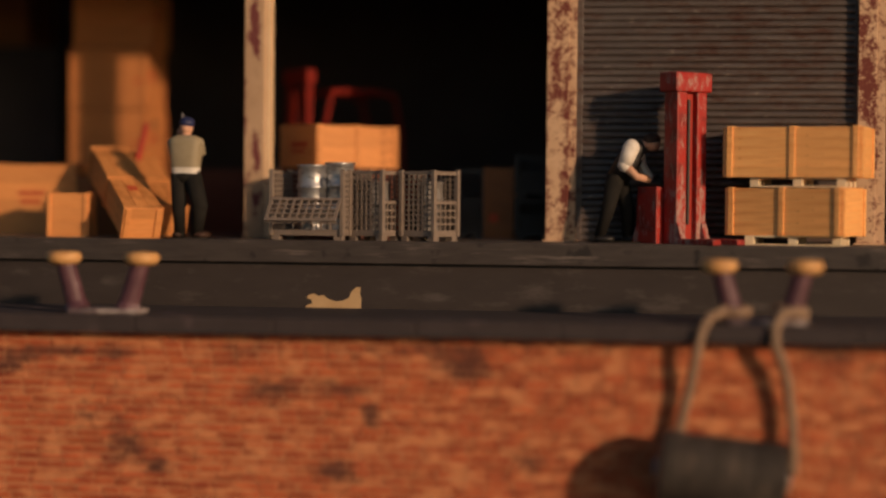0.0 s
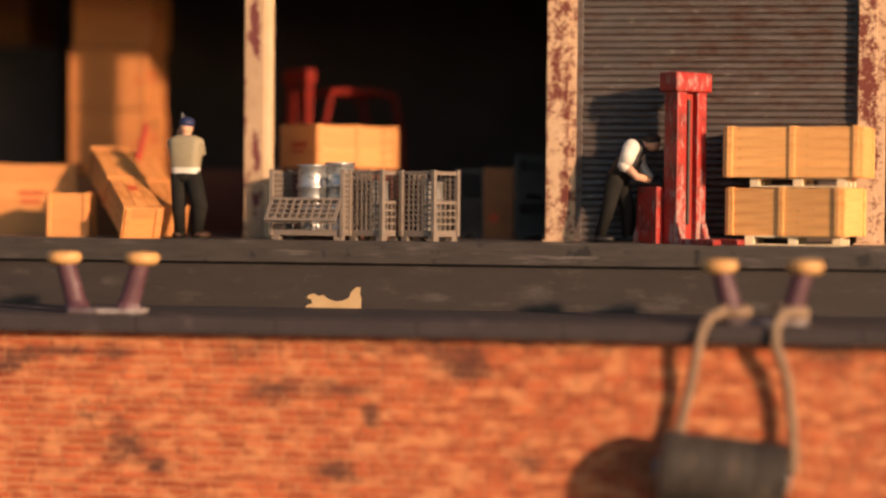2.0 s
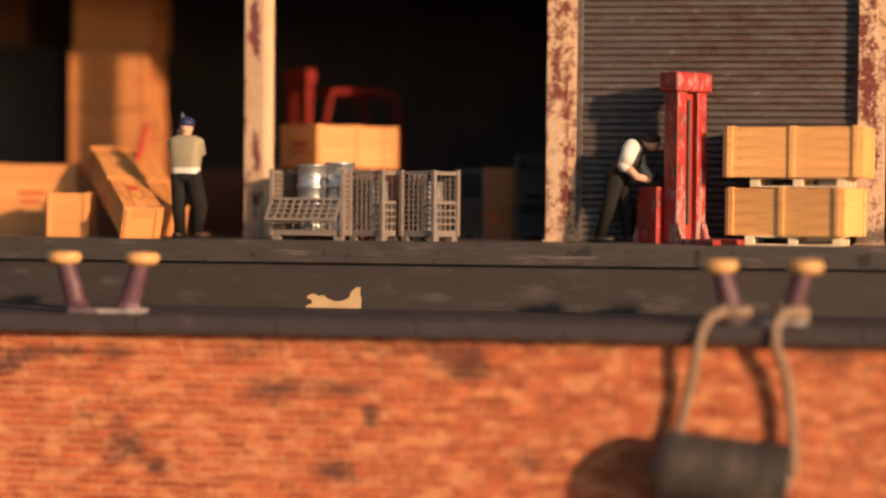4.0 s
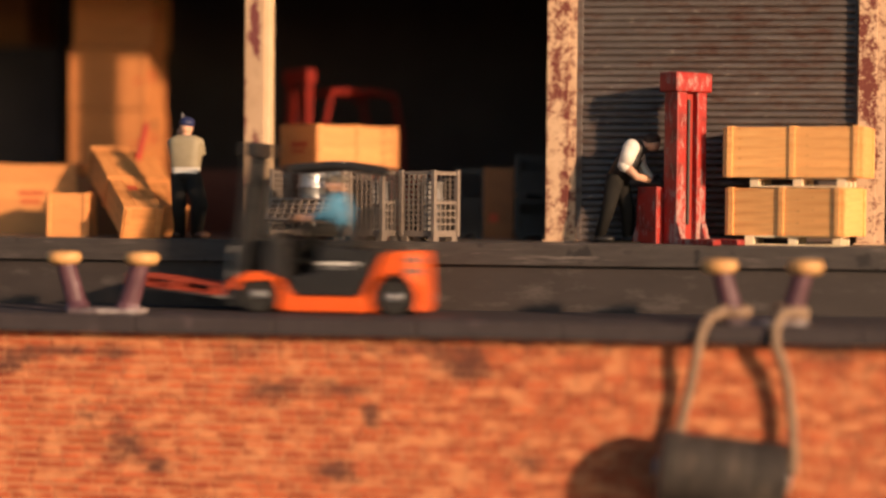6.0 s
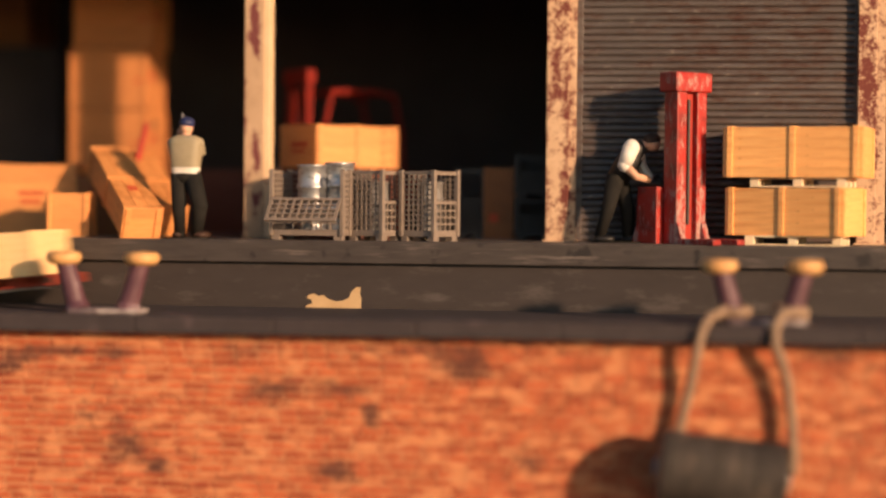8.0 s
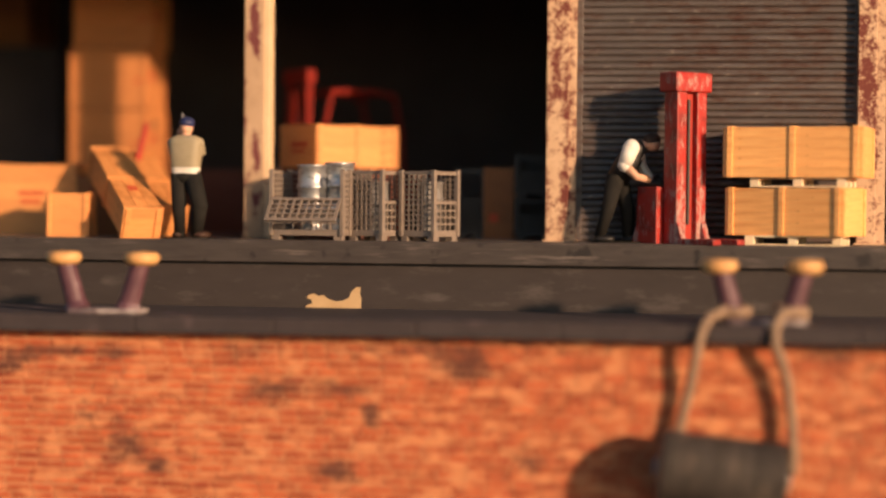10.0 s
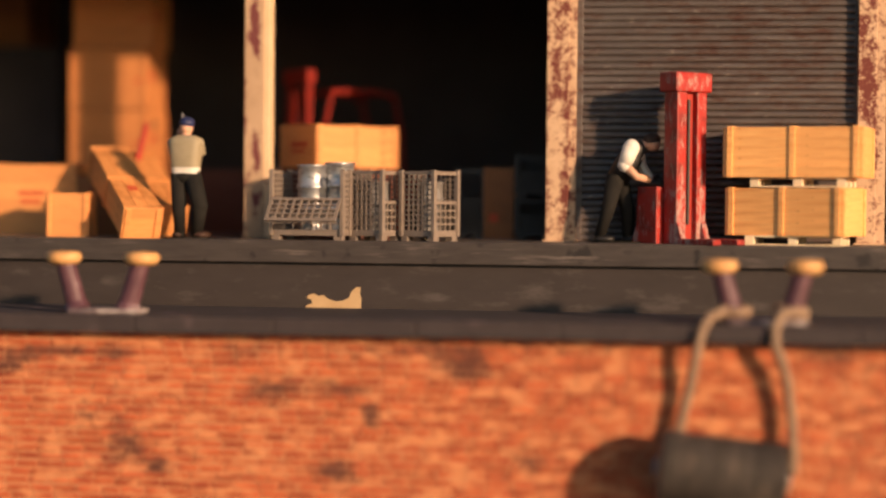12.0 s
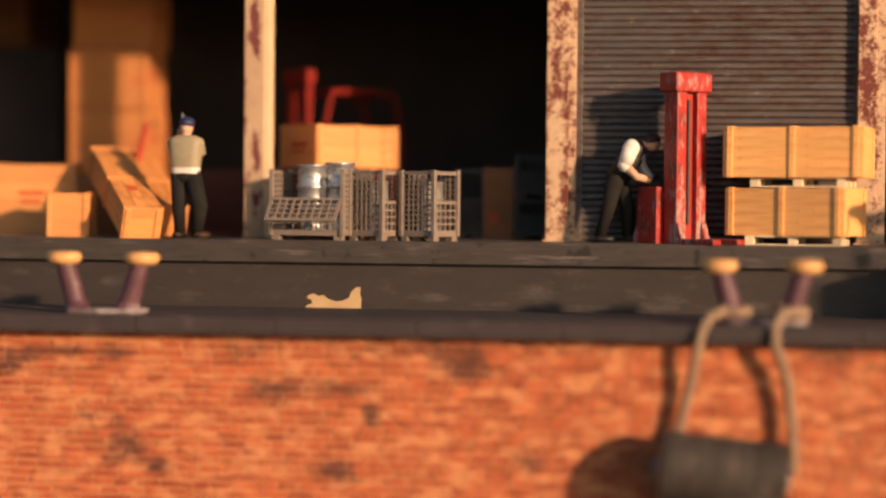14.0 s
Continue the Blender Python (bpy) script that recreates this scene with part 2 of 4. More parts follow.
M_SKIN = material("painted_flesh_tone", (0.62, 0.34, 0.22), (0.68, 0.40, 0.27), 0.5, 6.0, bump=0)
M_KHAKI = material("painted_khaki", (0.30, 0.25, 0.16), (0.36, 0.30, 0.20), 0.6, 5.0)
M_CLOTH = material("painted_dark_trousers", (0.014, 0.013, 0.012), (0.024, 0.022, 0.019), 0.85, 5.0, spec=0.15)
M_SHIRT = material("painted_white_shirt", (0.74, 0.68, 0.60), (0.82, 0.77, 0.70), 0.5, 5.0)
M_NAVY = material("painted_navy_blue", (0.018, 0.024, 0.075), (0.028, 0.036, 0.11), 0.5, 5.0)
M_BLUE = material("painted_work_blue", (0.06, 0.20, 0.33), (0.085, 0.25, 0.40), 0.5, 5.0)
M_HAIR = material("painted_dark_hair", (0.035, 0.018, 0.012), (0.06, 0.03, 0.02), 0.6, 5.0)
M_WATER = material("dark_water", (0.03, 0.028, 0.026), (0.045, 0.04, 0.036), 0.25, 0.5, bump=0.4)


# ---- builders ----
def finish(name, bm, mats, smooth=False):
    me = bpy.data.meshes.new(name)
    bmesh.ops.scale(bm, vec=(S, S, S), verts=bm.verts)
    if smooth:
        for f in bm.faces:
            f.smooth = True
    bm.to_mesh(me)
    bm.free()
    for m in mats if isinstance(mats, (list, tuple)) else [mats]:
        me.materials.append(m)
    return me


def part(name, bm, mat, parent=None, label="", smooth=False, at=None):
    ob = new(name, finish(name, bm, mat, smooth))
    ob.parent = parent
    if at is not None:
        ob.matrix_basis = at
    return tagged(ob, label)


def piece(name, me, parent, m):
    ob = new(name, me)
    ob.parent = parent
    ob.matrix_basis = m
    return ob


def thing(name, m, label, category, group="", kind=""):
    ob = new(name)
    ob.empty_display_size = 0.002
    ob.matrix_basis = m
    return tagged(ob, label, category, group, kind)


def box(x0, x1, y0, y1, z0, z1, bev=0.012, bm=None):
    bm = bm or bmesh.new()
    m = Matrix.LocRotScale(((x0 + x1) / 2, (y0 + y1) / 2, (z0 + z1) / 2), None, (x1 - x0, y1 - y0, z1 - z0))
    made = bmesh.ops.create_cube(bm, size=1, matrix=m)["verts"]
    if bev:
        edges = {e for v in made for e in v.link_edges}
        bmesh.ops.bevel(bm, geom=list(edges), offset=bev, segments=2, affect="EDGES", profile=0.5)
    return bm


def tube(points, radius, sides=8, bm=None, slot=0, caps=True):
    """A round bar through the points; radius may be one number or one for each point."""
    bm = bm or bmesh.new()
    pts = [Vector(p) for p in points]
    radii = radius if isinstance(radius, (list, tuple)) else [radius] * len(pts)
    rings, q = [], None
    for i, p in enumerate(pts):
        d = (pts[min(i + 1, len(pts) - 1)] - pts[max(i - 1, 0)]).normalized()
        # the frame is carried along, so that the rings never twist
        q = d.to_track_quat("Z", "X") if q is None else (q @ Vector((0, 0, 1))).rotation_difference(d) @ q
        rings.append([bm.verts.new(p + q @ Vector((radii[i] * math.cos(a), radii[i] * math.sin(a), 0))) for a in [2 * math.pi * k / sides for k in range(sides)]])
    faces = []
    for a, b in zip(rings, rings[1:]):
        for k in range(sides):
            faces.append(bm.faces.new((a[k], a[(k + 1) % sides], b[(k + 1) % sides], b[k])))
    if caps:
        faces.append(bm.faces.new(rings[0][::-1]))
        faces.append(bm.faces.new(rings[-1]))
    for f in faces:
        f.material_index = slot
    return bm


def lathe(profile, sides=24, axis="Z", bm=None, centre=(0, 0, 0)):
    """A turned body from (radius, height) pairs."""
    bm = bm or bmesh.new()
    rot = {"Z": Matrix(), "X": Matrix.Rotation(radians(90), 4, "Y"), "Y": Matrix.Rotation(radians(-90), 4, "X")}[axis]
    rings = [[bm.verts.new(Vector(centre) + rot @ Vector((max(r, 1e-4) * math.cos(a), max(r, 1e-4) * math.sin(a), h))) for a in [2 * math.pi * k / sides for k in range(sides)]] for r, h in profile]
    for a, b in zip(rings, rings[1:]):
        for k in range(sides):
            bm.faces.new((a[k], a[(k + 1) % sides], b[(k + 1) % sides], b[k]))
    bm.faces.new(rings[0][::-1])
    bm.faces.new(rings[-1])
    return bm


def extrude_xz(outline, y0, y1, bev=0.0, bm=None):
    """A plate with the given outline in x and z, from y0 to y1."""
    bm = bm or bmesh.new()
    a = [bm.verts.new((x, y0, z)) for x, z in outline]
    b = [bm.verts.new((x, y1, z)) for x, z in outline]
    fs = [bm.faces.new(a), bm.faces.new(b[::-1])]
    n = len(a)
    for k in range(n):
        fs.append(bm.faces.new((a[k], b[k], b[(k + 1) % n], a[(k + 1) % n])))
    bmesh.ops.recalc_face_normals(bm, faces=fs)
    if bev:
        bmesh.ops.bevel(bm, geom=list({e for f in fs[:2] for e in f.edges}), offset=bev, segments=2, affect="EDGES", profile=0.5)
    return bm


def ball(bm, c, r, slot=0, rot=None, seg=14):
    m = Matrix.LocRotScale(c, rot, r if isinstance(r, tuple) else (r, r, r))
    made = bmesh.ops.create_uvsphere(bm, u_segments=seg, v_segments=seg // 2 + 2, radius=1, matrix=m)["verts"]
    for f in {f for v in made for f in v.link_faces}:
        f.material_index = slot


def limb(bm, pts, radii, slot):
    tube(pts, radii, 10, bm, slot)
    for p, r in zip(pts, radii):
        ball(bm, p, r, slot, seg=10)


def structure(name, bm, mat, label, category):
    return tagged(part(name, bm, mat), label, category, "", "structure")


# ---- the building and the quay ----
DECK = -1.03
structure("water", box(-400, 400, -400, 400, -5.4, -5.2, 0), M_WATER, "dark still water below the brick quay wall", "water")
structure("ground", box(-30, 30, -2.36, 30, -5.2, DECK - 0.004, 0), M_DECK, "dark ground of the quay yard", "ground")
structure("road", box(-30, 30, -2.3, 0.1, DECK - 0.2, DECK, 0), M_DECK, "dark worn quay roadway along the loading dock", "road")
coping = structure("trim_coping", bmesh.new(), M_DECK, "dark coping stones on the quay edge", "coping")
coping_stone = finish("coping_stone", box(-0.995, 0.995, -0.24, 0.12, -0.24, 0.004, 0.02), M_DECK)
for k in range(20):
    piece("coping_stone", coping_stone, coping, P(-19 + 2.0 * k, -2.42, DECK + random.uniform(-0.006, 0.004)))
dock = structure("floor_dock", box(-10.2, 9.6, 0.02, 9.0, -0.3, 0.0, 0.015), M_FLOOR, "grey loading dock floor slab", "floor")
structure("trim_dock_lip", box(-10.2, 9.6, -0.03, 0.016, -0.335, 0.004, 0.012), M_LIP, "scraped dark steel lip along the dock edge", "dock edge")
structure("wall_dock", box(-10.2, 9.6, 0.1, 0.5, DECK, -0.3, 0), M_DOCK, "dark painted dock wall with scuffs", "wall")
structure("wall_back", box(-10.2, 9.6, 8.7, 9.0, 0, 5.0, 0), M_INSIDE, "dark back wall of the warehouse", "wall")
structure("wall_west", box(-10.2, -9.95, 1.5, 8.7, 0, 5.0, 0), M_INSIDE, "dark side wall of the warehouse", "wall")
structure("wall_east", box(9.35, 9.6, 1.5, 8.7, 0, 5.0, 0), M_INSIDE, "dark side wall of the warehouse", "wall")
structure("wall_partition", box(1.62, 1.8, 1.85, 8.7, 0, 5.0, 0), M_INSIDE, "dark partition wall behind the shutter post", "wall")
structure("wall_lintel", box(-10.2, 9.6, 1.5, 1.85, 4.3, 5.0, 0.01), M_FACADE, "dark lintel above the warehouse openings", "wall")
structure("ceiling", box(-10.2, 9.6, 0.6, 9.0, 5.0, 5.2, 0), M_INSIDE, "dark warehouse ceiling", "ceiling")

# flake of bare cream ground where the dock paint has peeled
flake = [(-2.14, -1.025), (-1.27, -1.025), (-1.265, -0.87), (-1.29, -0.80), (-1.275, -0.71), (-1.34, -0.70), (-1.42, -0.77), (-1.46, -0.87), (-1.55, -0.91), (-1.66, -0.93),
         (-1.78, -0.89), (-1.86, -0.83), (-1.93, -0.85), (-2.0, -0.81), (-2.08, -0.83), (-2.12, -0.88), (-2.05, -0.90), (-2.03, -0.96), (-2.11, -0.99)]
tagged(part("peeled_patch", extrude_xz(flake, 0.092, 0.1), M_FLAKE), "cream bare patch where the dark dock paint peeled off", "peeled paint", "", "structure")


def steel_post(x0, x1, x2, mat, rail, label, y=1.45):
    t = thing("door_post", P(0, y, 0), label, "post", "door posts", "structure")
    part("front_plate", box(x0, x1, 0, 0.34, 0, 5.0, 0.015), mat, t, "rust-chipped cream plate")
    part("guide_rail", box(x1 - 0.004, x2, 0.03, 0.30, 0, 5.0, 0.015), rail, t, "lighter cream guide rail")
    part("foot_plate", box(x0 - 0.04, x2 + 0.04, -0.03, 0.36, 0, 0.03, 0.008), mat, t)


steel_post(-3.455, -3.13, -3.03, M_POST, M_CREAM, "cream steel door post with dark red rust chips")
steel_post(1.42, 1.78, 1.885, M_POST_R, M_POST_R, "cream steel door post heavily speckled with rust")
steel_post(6.22, 6.51, 6.65, M_POST_R, M_POST_R, "cream steel door post heavily speckled with rust")

# roller shutter between its side channels
for gx, gy in ((1.93, 1.565), (6.215, 1.60)):
    structure("trim_shutter_channel", box(gx - 0.05, gx + 0.05, gy, 1.72, 0, 5.0, 0.01), M_SHUTTER, "grey steel side channel of the shutter", "shutter channel")
shutter = structure("door_shutter", box(1.9, 6.26, 1.63, 1.69, 0, 5.0, 0), M_SHUTTER, "closed weathered grey roller shutter with rusty streaks", "roller shutter")
slat_outline = [(0.0, 0.0), (-0.024, 0.010), (-0.034, 0.028), (-0.034, 0.050), (-0.028, 0.072), (-0.014, 0.094), (0.0, 0.104)]
bm = bmesh.new()
sa = [bm.verts.new((-2.18, a, b)) for a, b in slat_outline]
sb = [bm.verts.new((2.18, a, b)) for a, b in slat_outline]
for k in range(len(sa) - 1):
    f = bm.faces.new((sa[k], sb[k], sb[k + 1], sa[k + 1]))
    f.smooth = True
bm.faces.new((sa[0], sa[-1], sb[-1], sb[0]))
slat_mesh = finish("slat", bm, M_SHUTTER)
for k in range(48):
    piece("slat", slat_mesh, shutter, P(4.08, 1.63, 0.02 + 0.108 * k))


# ---- crates ----
def crate(m, w, d, h, label, mat, boards=4, battens=(0.0, 0.5, 1.0), group="crates", marks=(), name="wooden_crate", batten_w=0.09, category="crate"):
    """A boarded crate, centred on its base: core, boards on the four sides, lid boards, upright battens."""
    t = thing(name, m, label, category, group)
    x, y = w / 2, d / 2
    part("core", box(-x + 0.02, x - 0.02, -y + 0.02, y - 0.02, 0.012, h - 0.012, 0), mat, t)
    bh = h / boards
    front = finish("board", box(-x, x, -0.012, 0.012, 0.001, bh - 0.001, 0.0016), mat)
    side = finish("board", box(-y + 0.012, y - 0.012, -0.012, 0.012, 0.001, bh - 0.001, 0.0016), mat)
    for k in range(boards):
        piece("board", front, t, P(0, -y + 0.012, bh * k))
        piece("board", front, t, P(0, y - 0.012, bh * k))
        piece("board", side, t, P(x - 0.012, 0, bh * k, 0, 0, 90))
        piece("board", side, t, P(-x + 0.012, 0, bh * k, 0, 0, 90))
    nl = max(2, round(d / 0.22))
    lid = finish("lid_board", box(-x, x, 0.003, d / nl - 0.003, 0, 0.022, 0.005), mat)
    for k in range(nl):
        piece("lid_board", lid, t, P(0, -y + k * d / nl, h - 0.012))
    bat = finish("batten", box(-batten_w / 2, batten_w / 2, -0.026, 0, -0.004, h + 0.012, 0.008), mat)
    top = finish("top_batten", box(-batten_w / 2, batten_w / 2, -y - 0.024, y + 0.024, 0, 0.026, 0.008), mat)
    for b in battens:
        bx = -x + batten_w / 2 + b * (w - batten_w)
        piece("batten", bat, t, P(bx, -y + 0.002, 0))
        piece("batten", bat, t, P(bx, y - 0.002, 0, 0, 0, 180))
        piece("top_batten", top, t, P(bx, 0, h + 0.002))
    for sx, r in ((x, 90), (-x, -90)):
        for oy in (-y + batten_w / 2 + 0.01, y - batten_w / 2 - 0.01):
            piece("batten", bat, t, P(sx - (0.002 if sx > 0 else -0.002), oy, 0, 0, 0, r))
    for face, u, z, mw, mh, ink in marks:
        bar = box(-mw / 2, mw / 2, -0.004, 0, -mh / 2, mh / 2, 0)
        at = {"front": P(u, -y - 0.001, z), "right": P(x + 0.001, u, z, 0, 0, 90), "left": P(-x - 0.001, u, z, 0, 0, -90), "lid": P(u, 0, h + 0.012, -90)}[face]
        part("stencil_mark", bar, ink, t, "faded stencil bar", at=at)
    return t


def pallet(m, w=1.2, d=0.8, mat=M_PALLET, label="pale wooden pallet under a crate", group="pallets", h=0.144):
    t = thing("pallet", m, label, "pallet", group)
    top = finish("deck_board", box(-w / 2, w / 2, -0.06, 0.06, 0, 0.022, 0.004), mat)
    block = finish("block", box(-0.07, 0.07, -0.06, 0.06, 0, h - 0.06, 0.006), mat)
    cross = finish("cross_board", box(-0.07, 0.07, -d / 2, d / 2, 0, 0.02, 0.004), mat)
    for k in range(5):
        piece("deck_board", top, t, P(0, -d / 2 + 0.06 + k * (d - 0.12) / 4, h - 0.022))
    for bx in (-w / 2 + 0.07, 0, w / 2 - 0.07):
        piece("cross_board", cross, t, P(bx, 0, h - 0.04))
        for by in (-d / 2 + 0.06, 0, d / 2 - 0.06):
            piece("block", block, t, P(bx, by, 0.02))
    for by in (-d / 2 + 0.06, 0, d / 2 - 0.06):
        piece("deck_board", top, t, P(0, by, -0.002))
    return t


# two crates on pallets before the shutter
pallet(P(5.30, 0.72, 0.0, 0, 0, -13), 1.45, 0.75)
crate(P(5.27, 0.80, 0.146, 0, 0, -24), 1.85, 0.96, 0.70, "orange-tan wooden crate on a pallet, lower of two", M_WOOD_LIGHT, 4, (0.02, 0.48, 0.98), "crates on pallets")
pallet(P(5.38, 0.72, 0.875, 0, 0, -16), 1.45, 0.75)
crate(P(5.31, 0.78, 1.021, 0, 0, -15), 2.06, 0.95, 0.74, "orange-tan wooden crate on a pallet, upper of two", M_WOOD_LIGHT, 5, (0.02, 0.5, 0.98), "crates on pallets")

# tall stack inside
for k, (dx, turn) in enumerate(((0.06, 2.0), (0.0, -1.5), (-0.02, 0.5), (0.06, 1.5))):
    crate(P(-6.72 + dx, 5.15, 1.115 * k, 0, 0, turn), 1.42, 1.14, 1.075, "brown packing crate in a tall stack", M_CARTON, 3, (0.0, 1.0), "tall crate stack",
          marks=(("right", -0.1, 0.86, 0.26, 0.16, M_INK), ("right", -0.22, 0.60, 0.24, 0.16, M_REDINK), ("right", 0.1, 0.60, 0.14, 0.16, M_INK), ("front", 0.55, 0.5, 0.16, 0.05, M_REDINK)), name="packing_crate", batten_w=0.07)
crate(P(-7.28, 2.55, 0, 0, 0, 4), 1.5, 0.9, 1.17, "orange-tan crate with dark stencil marks", M_WOOD, 4, (0.0, 1.0), "crates on the dock", marks=(("front", 0.0, 0.7, 0.45, 0.07, M_REDINK), ("front", -0.02, 0.56, 0.35, 0.06, M_REDINK)))
crate(P(-6.21, 1.10, 0, 0, 0, 3), 0.66, 0.5, 0.69, "small square orange-tan crate on the dock floor", M_WOOD, 3, (0.0, 1.0), "crates on the dock", batten_w=0.07)
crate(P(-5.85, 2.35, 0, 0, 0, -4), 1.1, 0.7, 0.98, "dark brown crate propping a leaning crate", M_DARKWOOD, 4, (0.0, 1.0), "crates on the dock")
# this crate's shade is partly in its wood colour
crate(P(-4.65, 4.62, 0, 0, 0, -4), 1.4, 0.7, 1.14, "reddish brown crate with its shade put into the colour", M_WOOD_SHADED, 4, (0.0, 1.0), "crates on the dock")
crate(P(-4.86, 0.42, 0.0, 26, 0, 33) @ P(0, 1.15, 0, 0, 0, 90), 2.3, 0.60, 0.50, "long narrow tan crate leaning on another crate", M_WOOD, 3, (0.0, 0.5, 1.0), "crates on the dock", marks=(("lid", -0.4, 0, 0.16, 0.16, M_REDINK),))
crate(P(-4.665, 1.26, 0.0, 25, 0, 33) @ P(0, 1.15, 0, 0, 0, 90), 2.2, 0.58, 0.50, "second long tan crate leaning beside the first", M_WOOD, 3, (0.0, 0.5, 1.0), "crates on the dock")
part_bar = tagged(part("red_bar", tube([(-5.60, 2.5, 1.0), (-5.42, 2.58, 1.88)], 0.05, 10), M_RED2), "short red bar leaning against the crate stack", "bar")

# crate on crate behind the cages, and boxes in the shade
# lower crate takes the darkened wood so it stays dim behind the cages
crate(P(-2.18, 2.91, 0, 0, 0, 45), 1.55, 1.08, 1.13, "dark brown wooden crate under another crate", M_WOOD_SHADED, 4, (0.0, 0.5, 1.0), "crates inside")
crate(P(-2.18, 2.91, 1.16, 0, 0, 45), 1.6, 1.12, 0.68, "orange-tan crate with red stencil, on another crate", M_WOOD, 4, (0.0, 0.5, 1.0), "crates inside",
      marks=(("left", 0.0, 0.38, 0.5, 0.09, M_REDINK), ("left", 0.03, 0.27, 0.4, 0.05, M_REDINK)))
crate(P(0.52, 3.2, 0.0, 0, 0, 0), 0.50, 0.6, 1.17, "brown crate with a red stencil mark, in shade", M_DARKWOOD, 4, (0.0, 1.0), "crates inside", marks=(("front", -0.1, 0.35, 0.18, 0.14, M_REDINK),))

# added block for an unidentified dim grey area; its rim and posts are invented
container = thing("storage_container", P(-9.06, 7.3, 0), "large dark grey block standing in for a dim area of the bay", "container")
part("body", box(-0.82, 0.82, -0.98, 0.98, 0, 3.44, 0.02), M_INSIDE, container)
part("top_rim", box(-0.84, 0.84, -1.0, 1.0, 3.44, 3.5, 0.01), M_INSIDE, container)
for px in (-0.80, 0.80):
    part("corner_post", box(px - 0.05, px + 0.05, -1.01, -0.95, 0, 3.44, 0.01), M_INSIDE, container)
crate(P(-9.44, 7.3, 3.5, 0, 0, 0), 0.9, 1.4, 1.2, "dim brown crate on top of the grey stand-in block", M_DARKWOOD, 4, (0.0, 1.0), "crates inside")


# ---- lattice cages ----
def lattice(w, h, nx, nz, mat, name, parent, m, bar=0.022, depth=0.03, rim=0.045):
    """A rigid grid panel in the plane y = 0, from x = 0 to w."""
    def cuts(length, n):
        out = [0, rim]
        for k in range(1, n):
            c = rim + (length - 2 * rim) * k / n
            out += [c - bar / 2, c + bar / 2]
        return out + [length - rim, length]

    xs, zs = cuts(w, nx), cuts(h, nz)
    bm = bmesh.new()
    grid = {(i, k, q): bm.verts.new((x, q * depth, z)) for i, x in enumerate(xs) for k, z in enumerate(zs) for q in (0, 1)}
    solid = {(i, k) for i in range(len(xs) - 1) for k in range(len(zs) - 1) if i % 2 == 0 or k % 2 == 0}
    for i, k in solid:
        for q in (0, 1):
            ring = [grid[i, k, q], grid[i + 1, k, q], grid[i + 1, k + 1, q], grid[i, k + 1, q]]
            bm.faces.new(ring if q == 0 else ring[::-1])
        for di, dk, a, b in ((-1, 0, (i, k), (i, k + 1)), (1, 0, (i + 1, k + 1), (i + 1, k)), (0, -1, (i + 1, k), (i, k)), (0, 1, (i, k + 1), (i + 1, k + 1))):
            if (i + di, k + dk) not in solid:
                bm.faces.new((grid[(*a, 0)], grid[(*b, 0)], grid[(*b, 1)], grid[(*a, 1)]))
    return part(name, bm, mat, parent, at=m)


def cage(m, w, d, h, mat, label, half_front=True, flap=False, nx=5, nd=6):
    t = thing("cage_pallet", m, label, "cage pallet", "cage pallets")
    x, y, z0 = w / 2, d / 2, 0.12
    part("floor_plate", box(-x, x, -y, y, z0 - 0.05, z0, 0.006), mat, t)
    for fx in (-x + 0.07, x - 0.07):
        for fy in (-y + 0.06, y - 0.06):
            part("foot", box(fx - 0.07, fx + 0.07, fy - 0.06, fy + 0.06, 0, z0 - 0.05, 0.006), mat, t)
    for fx in (-x, x):
        for fy in (-y, y):
            part("corner_post", box(fx - 0.032, fx + 0.032, fy - 0.032, fy + 0.032, z0 - 0.05, h + 0.02, 0.006), mat, t)
    ph = h - z0
    lattice(d, ph, nd, 11, mat, "side_panel", t, P(-x, y, z0, 0, 0, -90))
    lattice(d, ph, nd, 11, mat, "side_panel", t, P(x - 0.03, y, z0, 0, 0, -90))
    lattice(w, ph, nx, 11, mat, "back_panel", t, P(-x, y - 0.03, z0))
    lattice(w, ph * 0.52, nx, 4, mat, "front_panel", t, P(-x, -y, z0))
    if flap:
        lattice(w, ph * 0.46, nx + 2, 4, mat, "folded_flap", t, P(-x, -y - 0.01, z0 + ph * 0.54, 142))
    elif half_front:
        part("front_rail", box(-x, x, -y, -y + 0.03, h - 0.06, h, 0.006), mat, t)
    else:
        lattice(w, ph * 0.48, nx, 5, mat, "upper_front_panel", t, P(-x, -y, z0 + ph * 0.52))
    return t


cage(P(-2.14, 0.80, 0, 0, 0, -10), 1.18, 0.72, 1.08, M_CAGE, "grey lattice cage pallet, front flap folded down", flap=True, nx=7)
cage(P(-1.17, 0.75, 0, 0, 0, 64), 0.52, 0.62, 1.08, M_CAGE, "grey lattice cage pallet with half-open front", nx=4, nd=6)
cage(P(-0.33, 0.80, 0, 0, 0, 62), 0.62, 0.62, 1.08, M_CAGE, "grey lattice cage pallet holding steel cans", nx=4, nd=6)
# the back cages carry their shade as a darker grey
cage(P(0.02, 3.2, 0, 0, 0, 4), 0.45, 0.6, 1.16, M_CAGE_SHADED, "grey cage pallet at the back, shade put into its colour", nx=5)
cage(P(1.08, 3.1, 0, 0, 0, 4), 0.56, 0.6, 0.66, M_CAGE_SHADED, "grey cage pallet with shade in its colour, lower of two", nx=5)
cage(P(1.08, 3.1, 0.69, 0, 0, 4), 0.56, 0.6, 0.70, M_CAGE_SHADED, "grey cage pallet with shade in its colour, stacked on another", nx=5)


